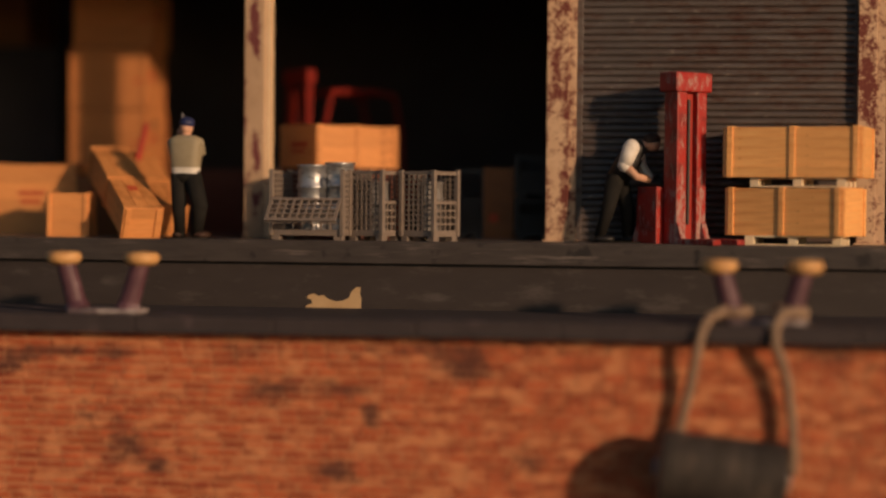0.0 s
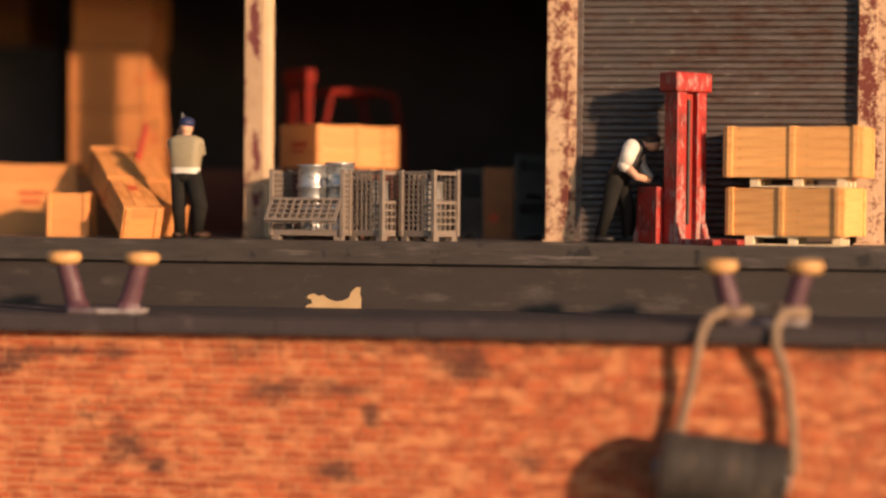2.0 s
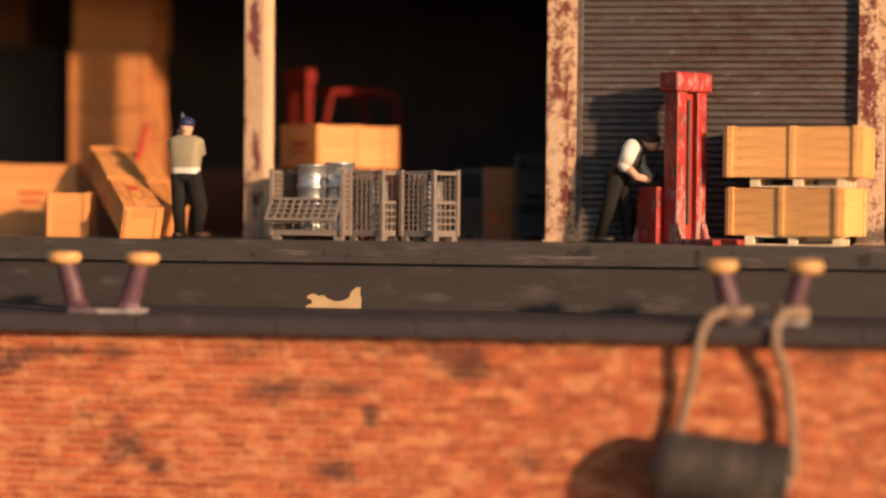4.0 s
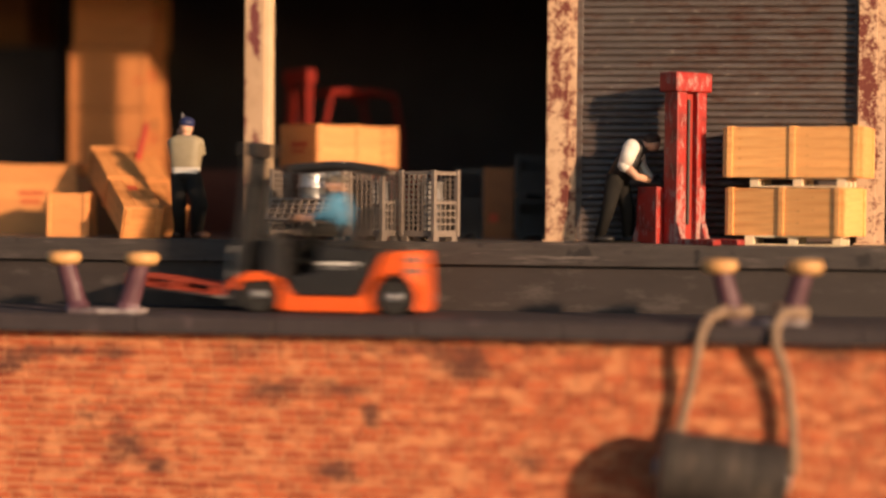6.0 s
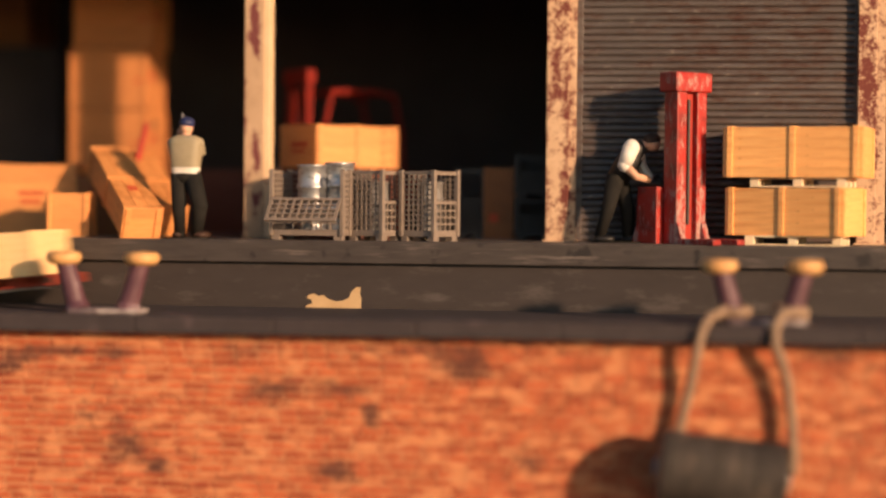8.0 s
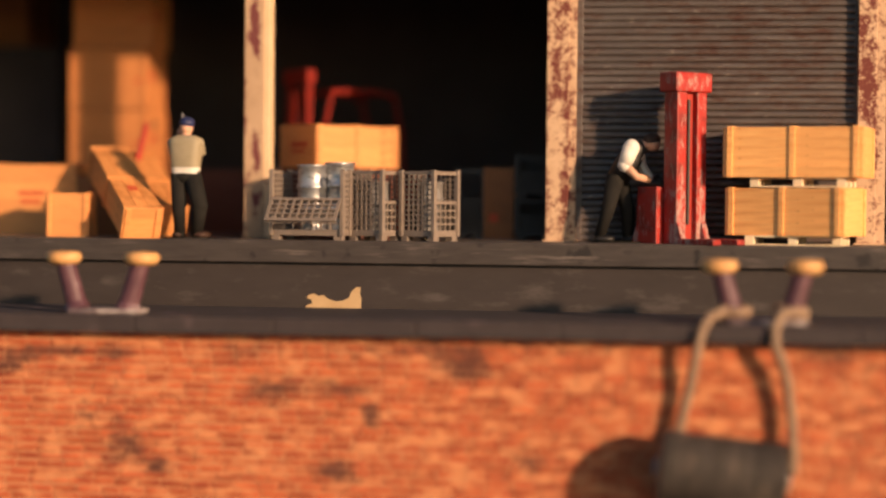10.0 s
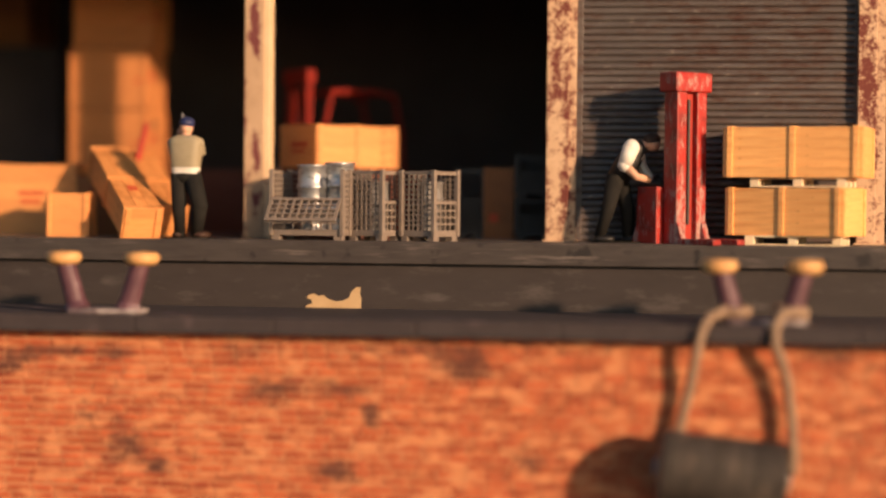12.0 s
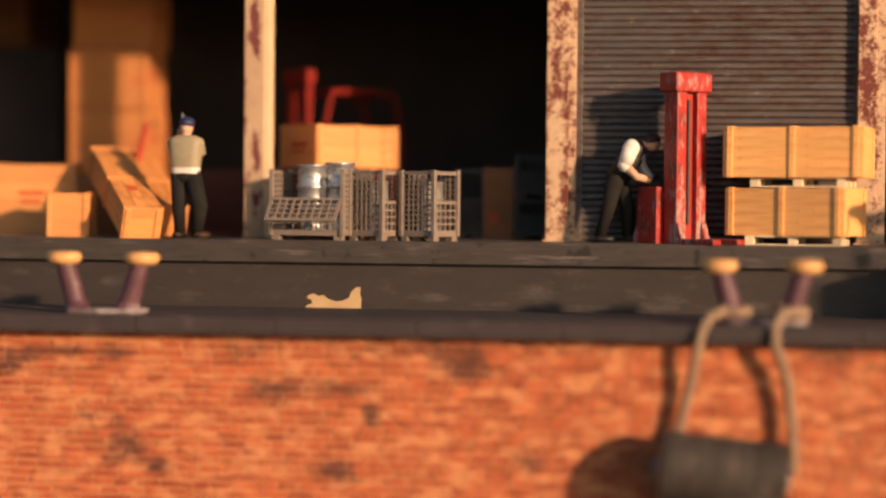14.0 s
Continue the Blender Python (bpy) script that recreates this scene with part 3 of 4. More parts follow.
def drum(m, r, h, label, name="steel_drum", group="steel drums", mat=M_STEEL):
    t = thing(name, m, label, "drum", group)
    prof = [(r * 0.96, 0), (r, 0.015), (r, 0.03), (r * 0.96, 0.045)]
    for k in (1, 2):
        z = h * k / 3
        prof += [(r * 0.95, z - 0.04), (r * 1.04, z - 0.014), (r * 1.04, z + 0.014), (r * 0.95, z + 0.04)]
    prof += [(r * 0.96, h - 0.045), (r * 1.03, h - 0.03), (r * 1.03, h), (r * 0.95, h), (r * 0.94, h - 0.02)]
    part("shell", lathe(prof, 28), mat, t, smooth=True)
    part("bung", lathe([(0.035, 0), (0.035, 0.022), (0.02, 0.026)], 12, centre=(r * 0.6, 0, h - 0.02)), M_GREY, t)
    return t


drum(P(-2.19, 0.80, 0.125), 0.235, 1.05, "bright steel drum standing in a cage pallet")
drum(P(-1.78, 0.95, 0.125), 0.235, 1.09, "bright steel drum standing in a cage pallet")
for cx, cy, cz in ((-0.38, 0.70, 0.12), (-0.26, 0.93, 0.12), (-1.24, 0.68, 0.12), (-1.10, 0.86, 0.12)):
    drum(P(cx, cy, cz), 0.13, 0.80 + 0.1 * (cx > -0.2), "small dull steel can inside a cage pallet", "steel_can", "steel cans", M_CAN)


# ---- red pedestrian stacker ----
stacker = thing("pallet_stacker", P(3.60, 0.86, 0, 0, 0, -48), "scuffed red pedestrian pallet stacker", "stacker")
part("battery_box", extrude_xz([(-0.74, 0), (-0.16, 0), (-0.16, 0.87), (-0.62, 0.87), (-0.64, 0.28), (-0.72, 0.12)], -0.42, 0.16, 0.02), M_RED, stacker)
for s in (-1, 1):
    part("mast_column", box(-0.15, 0.16, s * 0.20 - 0.095, s * 0.20 + 0.095, 0.0, 2.34, 0.02), M_RED, stacker)
    part("support_leg", box(0.1, 1.02, s * 0.24 - 0.08, s * 0.24 + 0.08, 0.0, 0.085, 0.015), M_RED, stacker)
    part("mast_foot", extrude_xz([(0.12, 0), (0.34, 0), (0.25, 0.12), (0.19, 0.30), (0.12, 0.36)], s * 0.24 - 0.05, s * 0.24 + 0.05, 0.01), M_RED, stacker)
part("mast_channel", box(-0.08, 0.06, -0.12, 0.12, 0.05, 2.3, 0.006), M_RED2, stacker, "recessed red mast channel")
part("lift_chain", tube([(0.08, 0.0, 0.3), (0.08, 0.0, 2.2)], 0.024, 8), M_CAGE_SHADED, stacker, "dark lift chain")
part("mast_cap", box(-0.20, 0.21, -0.36, 0.36, 2.31, 2.61, 0.03), M_RED, stacker)
part("tiller", tube([(-0.45, 0, 0.85), (-0.58, 0, 1.0), (-0.64, 0, 1.05)], 0.035, 8), M_BLACK, stacker, "black tiller handle")


# ---- painted dock-worker figurines, each one plain mesh ----
def figurine(name, bm, mats, m, label):
    ob = tagged(part(name, bm, mats, smooth=True, at=m), label, "figurine", "figurines")
    return ob


bm = bmesh.new()      # standing with feet apart, seen from behind, both arms raised to the face
limb(bm, [(-0.11, 0, 0.96), (-0.10, -0.03, 0.52), (-0.11, 0.04, 0.09)], [0.145, 0.115, 0.09], 0)
limb(bm, [(0.11, 0, 0.96), (0.255, -0.06, 0.52), (0.17, 0.03, 0.09)], [0.15, 0.125, 0.10], 0)
ball(bm, (-0.14, 0.08, 0.06), (0.10, 0.17, 0.06), 5)
ball(bm, (0.24, 0.05, 0.06), (0.15, 0.15, 0.06), 5)
ball(bm, (0.01, 0, 0.98), (0.235, 0.165, 0.14), 0)
torso = [(1.02, 0.215, 0.15, 1), (1.10, 0.22, 0.155, 1), (1.115, 0.225, 0.16, 2), (1.30, 0.245, 0.17, 2), (1.48, 0.27, 0.165, 2), (1.57, 0.26, 0.15, 2), (1.62, 0.13, 0.10, 2)]
rings = []
for z, rx, ry, slot in torso:      # squared oval sections
    ring = []
    for k in range(20):
        c, q = math.cos(2 * math.pi * k / 20), math.sin(2 * math.pi * k / 20)
        ring.append(bm.verts.new((math.copysign(abs(c) ** 0.6, c) * rx, math.copysign(abs(q) ** 0.6, q) * ry, z)))
    rings.append(ring)
for (ra, rb), (z, rx, ry, slot) in zip(zip(rings, rings[1:]), torso):
    for k in range(20):
        bm.faces.new((ra[k], ra[(k + 1) % 20], rb[(k + 1) % 20], rb[k])).material_index = slot
bm.faces.new(rings[-1]).material_index = 2
limb(bm, [(-0.23, 0.0, 1.50), (-0.28, 0.14, 1.36), (-0.17, 0.26, 1.62)], [0.085, 0.07, 0.05], 2)
limb(bm, [(0.21, 0.0, 1.50), (0.20, 0.15, 1.36), (0.05, 0.28, 1.52)], [0.085, 0.07, 0.05], 2)
ball(bm, (-0.15, 0.20, 1.68), 0.065, 3)
limb(bm, [(0, 0, 1.55), (0, 0.01, 1.66)], [0.08, 0.075], 3)
ball(bm, (0, 0.02, 1.74), (0.105, 0.12, 0.115), 3)
ball(bm, (0.005, 0.02, 1.815), (0.122, 0.135, 0.10), 4)
ball(bm, (0, 0.13, 1.80), (0.09, 0.09, 0.025), 4)
tube([(-0.13, 0.22, 1.66), (-0.135, 0.22, 1.98)], 0.022, 8, bm, 6)
box(-0.34, 0.34, -0.16, 0.22, 0, 0.02, 0, bm)
figurine("worker_figurine", bm, [M_CLOTH, M_SHIRT, M_KHAKI, M_SKIN, M_NAVY, M_HAIR, M_GREY], P(-4.17, 0.58, 0.0, 0, 0, -4), "painted standing worker figurine in khaki top and blue cap")

bm = bmesh.new()      # bending forward over the stacker, seen from its side
limb(bm, [(-0.18, -0.05, 0.95), (-0.26, -0.08, 0.55), (-0.40, -0.06, 0.10)], [0.145, 0.11, 0.085], 0)
limb(bm, [(-0.10, 0.12, 0.95), (0.02, 0.14, 0.52), (0.03, 0.12, 0.10)], [0.14, 0.11, 0.085], 0)
ball(bm, (-0.33, -0.07, 0.06), (0.17, 0.09, 0.06), 4)
ball(bm, (0.08, 0.12, 0.06), (0.16, 0.09, 0.06), 4)
limb(bm, [(-0.14, 0.03, 1.0), (0.02, 0.03, 1.25), (0.16, 0.03, 1.44)], [0.175, 0.19, 0.165], 1)
limb(bm, [(0.08, -0.17, 1.47), (-0.02, -0.22, 1.20)], [0.135, 0.11], 2)
limb(bm, [(0.0, -0.22, 1.18), (0.17, -0.20, 1.02), (0.34, -0.12, 0.98)], [0.075, 0.062, 0.055], 3)
limb(bm, [(0.18, 0.2, 1.45), (0.22, 0.24, 1.2), (0.36, 0.16, 1.02)], [0.10, 0.08, 0.055], 2)
limb(bm, [(0.235, 0.0, 1.53), (0.27, -0.02, 1.40), (0.23, -0.05, 1.30)], [0.035, 0.03, 0.02], 2)
limb(bm, [(0.24, 0.03, 1.50), (0.33, 0.03, 1.53)], [0.08, 0.08], 3)
ball(bm, (0.40, 0.03, 1.54), (0.125, 0.105, 0.12), 3)
ball(bm, (0.39, 0.03, 1.60), (0.14, 0.12, 0.10), 5)
box(-0.52, 0.24, -0.2, 0.24, 0, 0.02, 0, bm)
figurine("worker_figurine", bm, [M_CLOTH, M_BLACK, M_SHIRT, M_SKIN, M_BLACK, M_HAIR], P(2.70, 1.10, 0.0), "painted worker figurine in white shirt and dark vest, bending")


# ---- forklift ----
def wheel(parent, x, y, r, w=0.2):
    t = part("wheel", lathe([(r * 0.6, -w / 2), (r * 0.93, -w / 2), (r, -w * 0.35), (r, w * 0.35), (r * 0.93, w / 2), (r * 0.6, w / 2)], 28, "Y"), M_RUBBER, parent, "black rubber tyre", at=P(x, y, r))
    s = 1 if y > 0 else -1
    part("rim", lathe([(r * 0.52, -w * 0.42), (r * 0.52, w * 0.42), (r * 0.42, w * 0.49), (r * 0.3, w * 0.47), (r * 0.18, w * 0.56)], 20, "Y"), M_STEEL, t, "bright steel wheel rim", at=P(0, 0, 0, 0, 0, 0 if s > 0 else 180))
    return t


def arc(cx, cz, r, a0, a1, n):
    return [(cx + r * math.cos(radians(a0 + (a1 - a0) * k / n)), cz + r * math.sin(radians(a0 + (a1 - a0) * k / n))) for k in range(n + 1)]


def forklift(m, paint, mast_paint, guard_paint, label, lean_back=6.0, slim=False):
    """Front axle at the origin, forward along x."""
    t = thing("forklift", m, label, "forklift", "forklifts")
    hw = 0.52
    lower = [(0.40, 0.36), (0.37, 0.46), (0.24, 0.55), (0.08, 0.59), (-0.12, 0.575), (-0.30, 0.50), (-0.50, 0.29), (-0.60, 0.25), (-1.50, 0.25), (-1.62, 0.32), (-1.80, 0.70), (-1.88, 0.86), (-1.98, 0.915), (-2.38, 0.925), (-2.42, 0.88), (-2.46, 0.40), (-2.47, 0.10), (-2.42, 0.03)]
    lower += arc(-2.03, 0.24, 0.36, 205, -25, 12)
    lower += [(-1.70, 0.03), (-0.42, 0.03)] + arc(0.0, 0.24, 0.35, 205, 14, 12)
    bm = extrude_xz(lower, -hw, hw, 0.02)
    for k in range(5):
        bmesh.ops.bisect_plane(bm, geom=bm.verts[:] + bm.edges[:] + bm.faces[:], plane_co=(-2.22 - 0.05 * k, 0, 0), plane_no=(1, 0, 0))
    for v in bm.verts:      # the counterweight is rounded in plan
        if v.co.x < -2.22:
            v.co.y *= max(0.5, math.sqrt(max(0.0, 1 - ((v.co.x + 2.22) / 0.30) ** 2)))
    part("chassis", bm, paint, t)
    part("axle_housing", box(-2.2, 0.2, -0.23, 0.23, 0.12, 0.5, 0.02), M_BLACK, t, "black underbody")
    part("engine_hood", extrude_xz([(-0.40, 0.26), (-1.52, 0.26), (-1.76, 0.75), (-1.80, 0.92), (-0.95, 0.98), (-0.86, 0.60), (-0.45, 0.52)], -0.46, 0.46, 0.03), M_BLACK, t, "black engine hood")
    part("dashboard", extrude_xz([(-0.05, 0.55), (-0.42, 0.50), (-0.36, 1.0), (-0.22, 1.16), (-0.08, 1.1)], -0.40, 0.40, 0.02), M_BLACK, t, "black dashboard")
    part("seat", extrude_xz([(-0.95, 0.96), (-1.45, 0.95), (-1.62, 1.52), (-1.52, 1.56), (-1.38, 1.08), (-0.95, 1.06)], -0.28, 0.28, 0.03), M_BLACK, t, "black seat")
    sw = part("steering_wheel", bmesh.new(), M_BLACK, t, "black steering wheel")
    ring = [(0.17 * math.cos(a), 0.17 * math.sin(a), 0) for a in [2 * math.pi * k / 16 for k in range(17)]]
    part("wheel_ring", tube(ring, 0.022, 6), M_BLACK, sw, at=P(-0.55, 0, 1.22, 0, -35, 0))
    part("steering_column", tube([(-0.3, 0, 1.0), (-0.55, 0, 1.22)], 0.03, 8), M_BLACK, sw)
    for s in (-1, 1):
        part("brand_bar", box(-1.50, -0.92, -0.003, 0.003, 0.715, 0.75, 0), M_WHITE, t, "white lettering as a plain bar", at=P(0, s * 0.462, 0))
        part("brand_bar", box(-1.40, -0.98, -0.003, 0.003, 0.655, 0.672, 0), M_GREY, t, "faint second line of lettering as a plain bar", at=P(0, s * 0.462, 0))
        for z in (0.60, 0.76):
            part("vent_slot", box(-0.11, 0.11, -0.02, 0.02, z, z + 0.08, 0), M_BLACK, t, "black cooling slot", at=P(-2.33, s * 0.475, 0, 0, 0, s * 37))
        gr = 0.8 if slim else 1.0
        part("front_pillar", tube([(-0.18, s * 0.42, 1.0), (-0.42, s * 0.42, 2.08)], 0.045 * gr, 8), guard_paint, t)
        part("rear_pillar", tube([(-1.72 if slim else -1.86, s * 0.42, 0.9), (-1.68 if slim else -1.98, s * 0.42, 1.55), (-1.56 if slim else -1.80, s * 0.42, 2.05)], 0.042 * gr, 8), guard_paint, t)
        part("guard_rail", tube([(-0.40, s * 0.42, 2.10), (-1.2, s * 0.42, 2.13 if slim else 2.16), (-1.58 if slim else -1.82, s * 0.42, 2.06)], 0.04 if slim else 0.062, 10), guard_paint, t)
    for k in range(7):
        x = -0.44 - (0.18 if slim else 0.21) * k
        rise = (0.02 if slim else 0.05) * math.sin(math.pi * k / 6.0)
        part("guard_bar", box(x - 0.04, x + 0.04, -0.42, 0.42, 2.10 + rise, (2.13 if slim else 2.17) + rise, 0.012), guard_paint, t)
    for k, (px, pr) in enumerate(((0.0, 0.27), (-2.03, 0.255))):
        wheel(t, px, -0.35, pr)
        wheel(t, px, 0.35, pr)
    mast = part("mast", bmesh.new(), mast_paint, t, at=P(-0.12 if slim else 0.36, 0, 0.12 if slim else 0.08, 0, -lean_back, 0))
    mw, md, mh = (0.22, 0.05, 2.25) if slim else (0.34, 0.09, 2.37)
    for s in (-1, 1):
        part("mast_channel", box(-md, md, s * mw - 0.05, s * mw + 0.05, 0, mh, 0.012), mast_paint, mast)
        if not slim:
            part("inner_channel", box(-0.04, 0.10, s * 0.31 - 0.03, s * 0.31 + 0.03, 0.02, mh + 0.03, 0.008), mast_paint, mast)
        if slim:
            continue
        part("fork", extrude_xz([(0.12, 0.86), (0.17, 0.86), (0.18, 0.14), (1.35, 0.11), (1.35, 0.09), (0.14, 0.08)], s * 0.24 - 0.05, s * 0.24 + 0.05, 0.006), M_GREY, mast, "grey steel fork")
    part("mast_head", box(-md * 1.7, md * 1.7, -mw - 0.09, mw + 0.09, mh - 0.16, mh + 0.05, 0.02), mast_paint, mast)
    if not slim:
        part("mast_shield", box(-0.02, 0.0, -0.28, 0.28, 0.5, 2.1, 0.004), mast_paint, mast, "dark plate closing the mast")
    part("lift_cylinder", tube([(-0.04, 0, 0.1), (-0.04, 0, 1.5)], 0.035, 10), mast_paint, mast)
    part("carriage", box(0.09, 0.13, -0.40, 0.40, 0.42, 0.52, 0.008), M_GREY, mast, "grey fork carriage")
    part("carriage", box(0.09, 0.13, -0.40, 0.40, 0.78, 0.88, 0.008), M_GREY, mast, "grey fork carriage")
    return t


old_lift = forklift(P(-3.29, 4.2, 0, 0, 0, 226), M_RED_DULL, M_RED_DULL, M_RED_DULL, "red forklift parked inside the dark warehouse", 0.5, slim=True)
old_lift.scale = (1.2, 1.2, 1.2)
truck = forklift(P(12, -1.15, DECK, 0, 0, 180), M_ORANGE, M_BLACK, M_BLACK, "orange and black forklift driving along the quay")

bm = bmesh.new()      # seated, arms to the steering wheel, forward along x
limb(bm, [(-1.20, -0.12, 1.12), (-0.82, -0.14, 1.14), (-0.70, -0.14, 0.72)], [0.12, 0.095, 0.075], 0)
limb(bm, [(-1.20, 0.12, 1.12), (-0.82, 0.14, 1.14), (-0.70, 0.14, 0.72)], [0.12, 0.095, 0.075], 0)
ball(bm, (-0.66, -0.14, 0.66), (0.13, 0.07, 0.06), 0)
ball(bm, (-0.66, 0.14, 0.66), (0.13, 0.07, 0.06), 0)
limb(bm, [(-1.20, 0, 1.14), (-1.21, 0, 1.32), (-1.16, 0, 1.52)], [0.18, 0.19, 0.18], 1)
for s in (-1, 1):
    limb(bm, [(-1.14, s * 0.2, 1.56), (-1.02, s * 0.25, 1.34), (-0.80, s * 0.2, 1.30)], [0.085, 0.075, 0.06], 1)
    limb(bm, [(-0.78, s * 0.2, 1.30), (-0.60, s * 0.15, 1.29)], [0.05, 0.05], 2)
limb(bm, [(-1.15, 0, 1.62), (-1.13, 0, 1.72)], [0.065, 0.065], 2)
ball(bm, (-1.11, 0, 1.80), (0.11, 0.10, 0.12), 2)
ball(bm, (-1.12, 0, 1.87), (0.125, 0.115, 0.085), 3)
ball(bm, (-1.02, 0, 1.85), (0.10, 0.09, 0.02), 3)
driver = figurine("driver_figurine", bm, [M_CLOTH, M_BLUE, M_SKIN, M_CREAM], P(12, -1.15, DECK, 0, 0, 180), "painted seated driver figurine in blue, cream cap")

fork_pallet = pallet(P(12, -1.15, DECK), 1.4, 0.9, M_REDPALLET, "worn red pallet riding on the forklift forks", "red pallet", 0.15)
big_crate_a = crate(P(-14, 3, DECK), 1.25, 0.95, 1.07, "large pale wooden crate carried by the forklift", M_WOOD_PALE, 5, (0.0, 1.0), "carried crates", batten_w=0.06, marks=(("front", -0.2, 0.85, 0.3, 0.03, M_INK),))
low_crate = crate(P(-14, 3, DECK), 0.98, 1.3, 0.64, "low pale wooden crate carried by the forklift", M_WOOD_PALE, 3, (0.0, 0.45, 1.0), "carried crates", batten_w=0.06)
big_crate_b = copy_thing(big_crate_a, P(-14, 5, DECK))


# ---- mooring gear on the quay ----
def bollard(x, y, label):
    t = thing("double_bollard", P(x, y, DECK), label, "bollard", "bollards")
    part("base_plate", box(-0.46, 0.62, -0.24, 0.24, 0, 0.07, 0.025), M_PLATE, t, "worn lilac-grey base plate")
    for s in (-1, 1):
        part("post", tube([(s * 0.38, 0, 0.06), (s * 0.40, 0, 0.16), (s * 0.56, 0, 0.74)], [0.20, 0.15, 0.135], 18), M_PURPLE, t, "dark purple-brown bollard post", smooth=False)
        part("cap", lathe([(0.12, -0.02), (0.21, 0.0), (0.25, 0.05), (0.255, 0.12), (0.21, 0.165), (0.0, 0.18)], 24, centre=(s * 0.58, 0, 0.71)), M_YELLOW, t, "yellow mushroom cap", smooth=True)
    return t


bollard(-4.64, -2.1, "double bollard with yellow caps on the quay edge")
bollard(4.71, -2.1, "double bollard with yellow caps, two ropes tied on")


def smooth_path(pts, n=8):
    v = [Vector(p) for p in pts]
    v = [2 * v[0] - v[1]] + v + [2 * v[-1] - v[-2]]
    out = []
    for i in range(1, len(v) - 2):
        for k in range(n):
            u = k / n
            a, b, c, d = v[i - 1:i + 3]
            out.append(0.5 * (2 * b + (c - a) * u + (2 * a - 5 * b + 4 * c - d) * u * u + (3 * b - a - 3 * c + d) * u ** 3))
    return out + [v[-2]]


def rope(pts, label):
    """Three strands laid round each other."""
    path = smooth_path(pts, 14)
    bm = bmesh.new()
    for s in range(3):
        strand = []
        for i, p in enumerate(path):
            d = (path[min(i + 1, len(path) - 1)] - path[max(i - 1, 0)]).normalized()
            q = d.to_track_quat("Z", "X")
            a = i * 0.75 + s * 2.094
            strand.append(p + q @ Vector((0.038 * math.cos(a), 0.038 * math.sin(a), 0)))
        tube(strand, 0.038, 6, bm)
    return tagged(part("mooring_rope", bm, M_ROPE, smooth=True), label, "rope", "fender ropes")


def coil(cx, cy, z, r, turns, n=10):
    return [(cx + r * math.cos(2 * math.pi * k / n), cy + r * math.sin(2 * math.pi * k / n), z + 0.09 * k / n) for k in range(int(turns * n))]


rope(coil(4.35, -2.1, -0.94, 0.17, 1.6) + [(4.20, -2.3, -0.86), (4.02, -2.58, -0.93), (3.90, -2.72, -1.12), (3.84, -2.72, -1.42), (3.75, -2.62, -1.9), (3.63, -2.6, -2.4), (3.58, -2.68, -2.75)], "tan rope from the bollard down to the fender")
rope(coil(5.12, -2.1, -0.94, 0.17, 1.6) + [(5.2, -2.28, -0.84), (5.02, -2.46, -0.86), (4.91, -2.66, -0.97), (4.88, -2.73, -1.25), (5.02, -2.66, -1.64), (5.12, -2.62, -2.3), (5.15, -2.72, -3.0)], "tan rope from the bollard down to the fender")

fender = thing("rubber_fender", P(4.19, -2.93, -2.99, 0, 6, 3), "dark ribbed cylindrical rubber fender hanging on ropes", "fender")
prof = [(0.32, -0.86), (0.45, -0.83)]
for k in range(21):
    prof += [(0.505, -0.80 + 0.08 * k - 0.02), (0.475, -0.80 + 0.08 * k), (0.505, -0.80 + 0.08 * k + 0.02)]
part("roller", lathe(prof + [(0.45, 0.83), (0.32, 0.86)], 40, "X"), M_FENDER, fender)
for s in (-1, 1):
    part("end_ring", lathe([(0.12, -0.03), (0.14, 0), (0.12, 0.03)], 16, "X", centre=(s * 0.88, 0, 0)), M_GREY, fender, "grey end ring")

# ---- brick quay wall ----
wall = structure("wall_quay", box(-30, 30, -2.38, -2.1, -5.2, DECK - 0.2, 0), M_MORTAR, "orange-red brick quay wall with sooty stains and darker top courses", "wall")
BH, JOINT = 0.094, 0.022
lengths = (0.27, 0.30, 0.33, 0.36)
brick_meshes = [finish("brick", box(-w / 2, w / 2, -0.02, 0.02, -BH / 2, BH / 2, 0.008), M_BRICK) for w in lengths]
verts, faces = [], []
courses = int((5.0 - 1.40) / (BH + JOINT))
rng = random.Random(7)
for r in range(courses):
    z = DECK - 0.30 - (BH + JOINT) * r
    x = -9.6 + 0.17 * (r % 2) + rng.uniform(0, 0.1)
    while x < 9.6:
        k = rng.randrange(4)
        w = lengths[k]
        c, y, dz = x + w / 2, -2.382 - rng.uniform(0.0, 0.016), rng.uniform(-0.004, 0.004)
        x += w + JOINT
        if 0.5 < c < 5.2 and r < 21:
            piece("brick", brick_meshes[k], wall, P(c, y + 0.006, z + dz, rng.uniform(-4, 4), 0, rng.uniform(-1.5, 1.5)))
            continue
        n0 = len(verts)
        hx, hz, e, tilt = w / 2 - rng.uniform(0, 0.006), BH / 2 - rng.uniform(0, 0.005), 0.009, rng.uniform(-0.05, 0.05)
        for yy, inset in ((y - 0.014, 1), (y - 0.014 + e, 0), (y + 0.02, 0)):
            for sx, sz in ((-1, -1), (1, -1), (1, 1), (-1, 1)):
                verts.append(((c + sx * (hx - e * inset)) * S, (yy + tilt * sz * hz) * S, (z + dz + sz * (hz - e * inset)) * S))
        faces.append((n0, n0 + 1, n0 + 2, n0 + 3))
        for b in (0, 4):
            for q in range(4):
                faces.append((n0 + b + q, n0 + b + 4 + q, n0 + b + 4 + (q + 1) % 4, n0 + b + (q + 1) % 4))
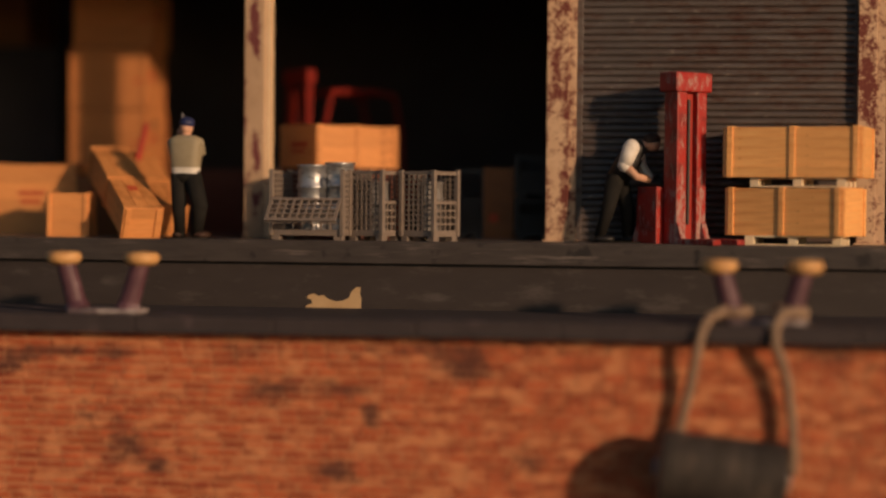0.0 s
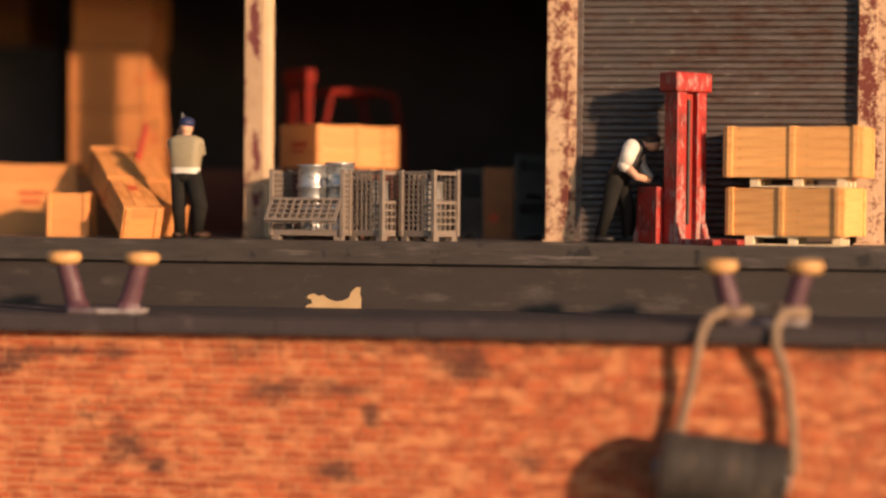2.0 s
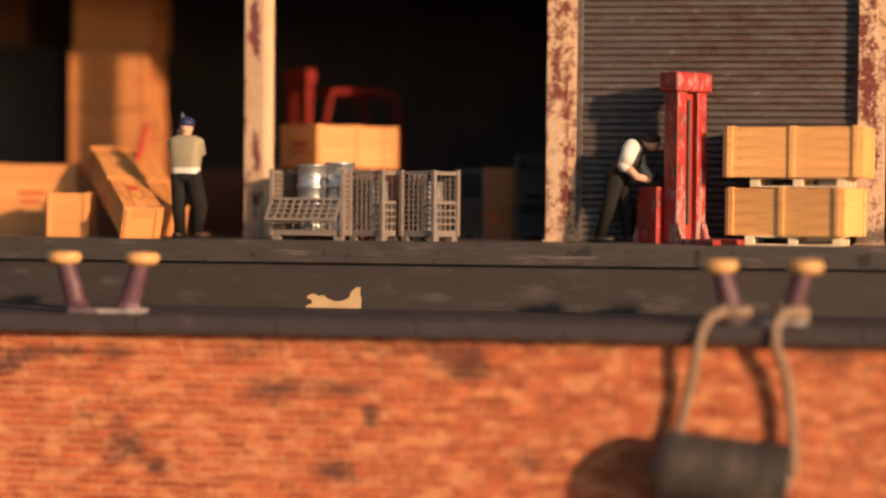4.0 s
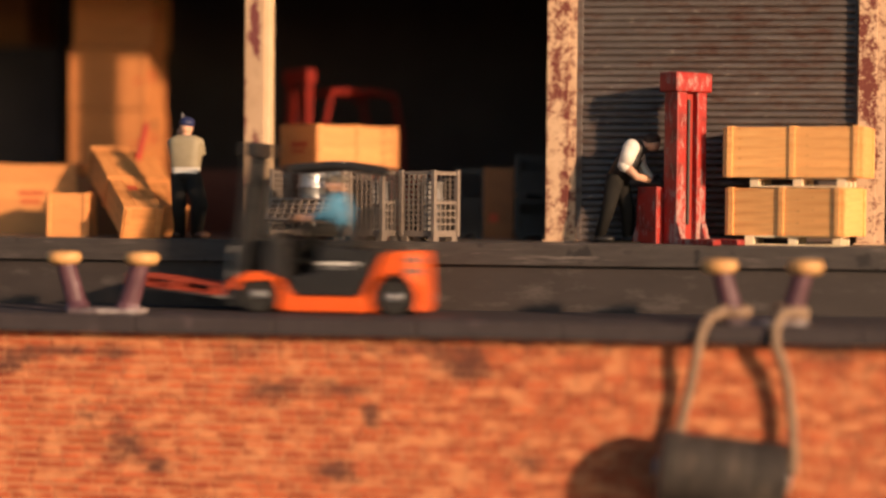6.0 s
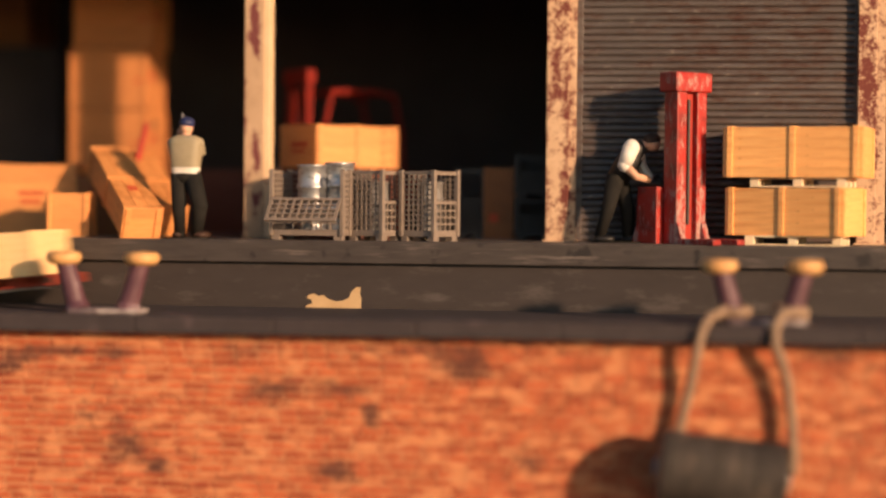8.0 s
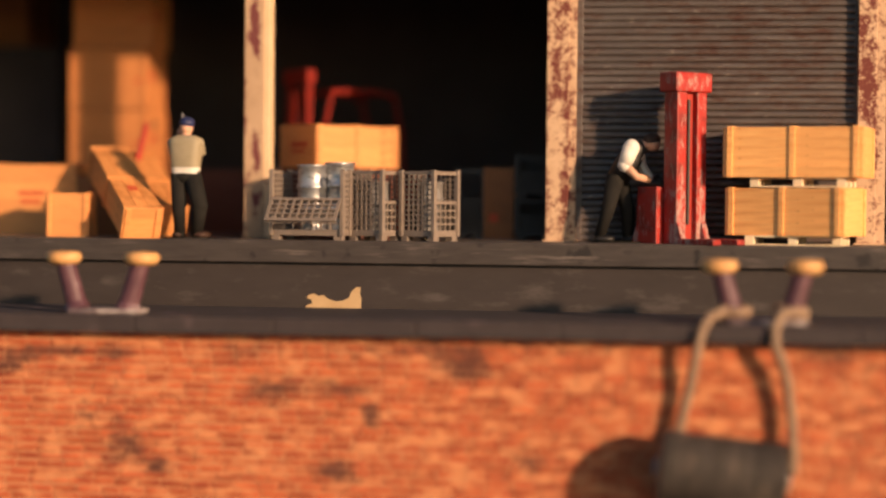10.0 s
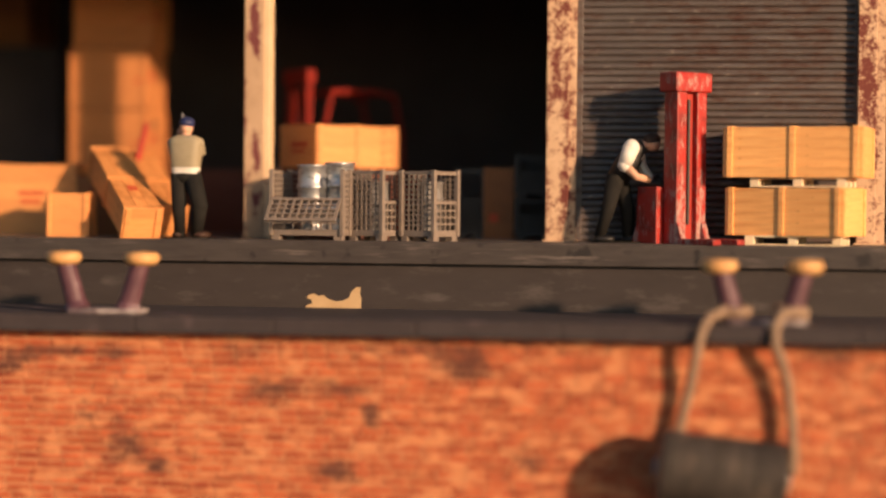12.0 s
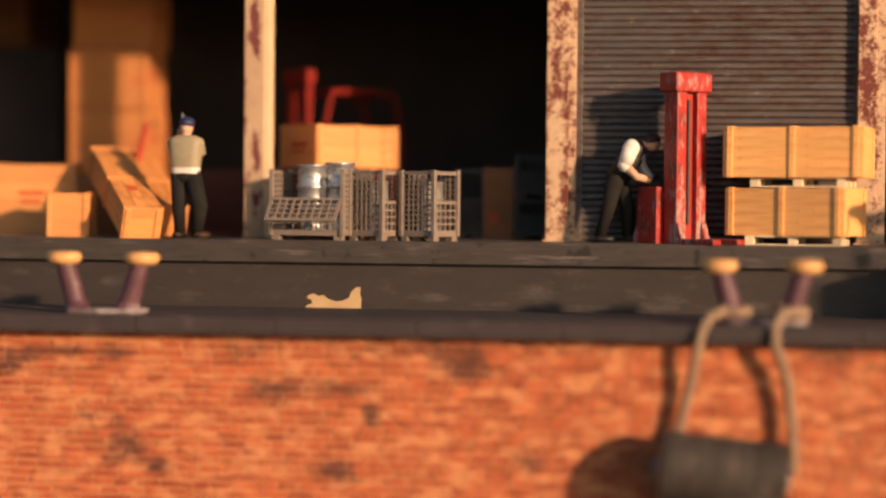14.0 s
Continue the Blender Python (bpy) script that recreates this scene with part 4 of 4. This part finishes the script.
me = bpy.data.meshes.new("bricks")
me.from_pydata(verts, [], faces)
me.materials.append(M_BRICKS)
bricks = new("bricks", me)
bricks.parent = wall
tagged(bricks, "", "", "", "stuff")


# ---- movement ----
def motions():
    lane = -0.9
    # front axle along the quay: seconds, x, y, heading
    leave = [(0.0, 11.6), (0.1, 9.7), (0.2, 7.6), (0.3, 6.05), (0.4, 3.3), (0.5, 1.66), (0.6, -0.05), (0.7, -0.86), (0.8, -2.75), (0.9, -4.2), (1.0, -7.0), (1.1, -9.0)]
    rows = [(t, x, lane, 180) for t, x in leave]
    rows += [(1.3, -12.0, lane, 180), (1.5, -14.2, -0.6, 180), (1.7, -15.0, 0.6, 130), (1.9, -15.0, 1.2, 70), (2.1, -14.6, 0.4, 25), (2.3, -13.4, -0.6, 5), (2.5, -10.6, lane, 0)]
    rows += [(2.7, -7.43, lane, 0), (2.8, -5.95, lane, 0), (2.9, -4.62, lane, 0), (3.0, -3.28, lane, 0), (3.1, -2.30, lane, 0), (3.2, -0.68, lane, 0), (3.3, 0.5, lane, 0), (3.4, 1.8, lane, 0), (3.5, 3.2, lane, 0), (3.7, 6.3, lane, 0), (3.9, 9.3, lane, 0)]
    right_turn = [(0.0, 12.6, lane, 0), (0.2, 14.4, -0.4, 12), (0.4, 15.0, 0.8, 65), (0.6, 15.2, 1.3, 120), (0.8, 14.6, 0.2, 165), (1.0, 13.0, -0.9, 180)]
    rows += [(4.1 + t, x, y, h) for t, x, y, h in right_turn]
    back = [(5.2, 11.2), (5.3, 9.6), (5.4, 7.6), (5.5, 6.15), (5.6, 3.24), (5.7, 1.66), (5.8, -0.05), (5.9, -0.89), (6.0, -2.62), (6.1, -4.26), (6.2, -7.07), (6.3, -9.1)]
    rows += [(t, x, lane, 180) for t, x in back]
    rows += [(6.5, -12.0, lane, 180), (6.7, -14.2, -0.6, 180), (6.95, -15.0, 0.6, 130), (7.15, -15.0, 1.2, 70), (7.35, -14.6, 0.4, 25), (7.6, -13.0, -0.6, 5), (7.8, -10.6, lane, 0)]
    rows += [(8.0, -7.45, lane, 0), (8.1, -6.15, lane, 0), (8.2, -5.0, lane, 0), (8.3, -3.6, lane, 0), (8.5, -0.8, lane, 0), (8.7, 1.9, lane, 0), (8.9, 5.0, lane, 0), (9.1, 8.2, lane, 0)]
    rows += [(9.3 + t, x, y, h) for t, x, y, h in right_turn]
    again = [(10.4, 10.6), (10.5, 8.6), (10.6, 6.05), (10.7, 4.2), (10.8, 1.46), (10.9, 0.35), (11.0, -0.89), (11.1, -1.95), (11.2, -4.2), (11.3, -6.06), (11.4, -9.1)]
    rows += [(t, x, lane, 180) for t, x in again]
    rows += [(11.55, -12.0, lane, 180), (11.7, -14.2, -0.6, 180), (11.9, -15.0, 0.6, 130), (12.1, -15.0, 1.2, 70), (12.3, -14.6, 0.4, 25), (12.5, -13.0, -0.6, 5), (12.65, -10.6, lane, 0)]
    rows += [(12.8, -8.3, lane, 0), (12.9, -7.07, lane, 0), (13.0, -5.2, lane, 0), (13.1, -4.28, lane, 0), (13.2, -2.93, lane, 0), (13.3, -1.92, lane, 0), (13.4, -0.13, lane, 0), (13.5, 1.0, lane, 0), (13.6, 3.05, lane, 0), (13.7, 4.36, lane, 0), (13.8, 6.4, lane, 0), (13.9, 8.0, lane, 0), (14.0, 9.4, lane, 0)]
    rows = [(t, 4.04 + (x - 3.88) * 1.009, y, h - 3) for t, x, y, h in rows]      # the truck runs a little askew to its lane
    walk(truck, [(t, P(x, y, DECK, 0, 0, h)) for t, x, y, h in rows])
    walk(driver, [(t, P(x, y, DECK, 0, 0, h) @ P(0.08, 0, 0.09)) for t, x, y, h in rows])
    # the carriage leans back with the mast
    lean = P(0.36, 0, 0.08, 0, -6.0, 0)
    on_forks = lean @ P(0.92, 0, 0.137)
    walk(fork_pallet, [(t, P(x, y, DECK, 0, 0, h) @ on_forks) for t, x, y, h in rows])
    on_pallet = lean @ P(0.81, 0, 0.294)

    def carried(ob, wait, start, end, drop):
        keys = [(0.0, wait)] + ([(start - 0.3, wait)] if start > 0.5 else [])
        keys += [(t, P(x, y, DECK, 0, 0, h) @ on_pallet) for t, x, y, h in rows if start <= t <= end]
        if end < 13.5:
            keys += [(end + 0.4, drop), (14.0, drop)]
        walk(ob, keys)

    carried(big_crate_a, P(-18.0, 1.2, DECK, 0, 0, 0), 2.1, 4.1, P(18.2, 0.6, DECK))
    carried(low_crate, P(-18.0, 3.0, DECK, 0, 0, 0), 7.35, 9.3, P(18.2, 2.2, DECK))
    carried(big_crate_b, P(-18.0, 4.6, DECK, 0, 0, 0), 12.3, 14.0, P(18.2, 3.8, DECK))


motions()
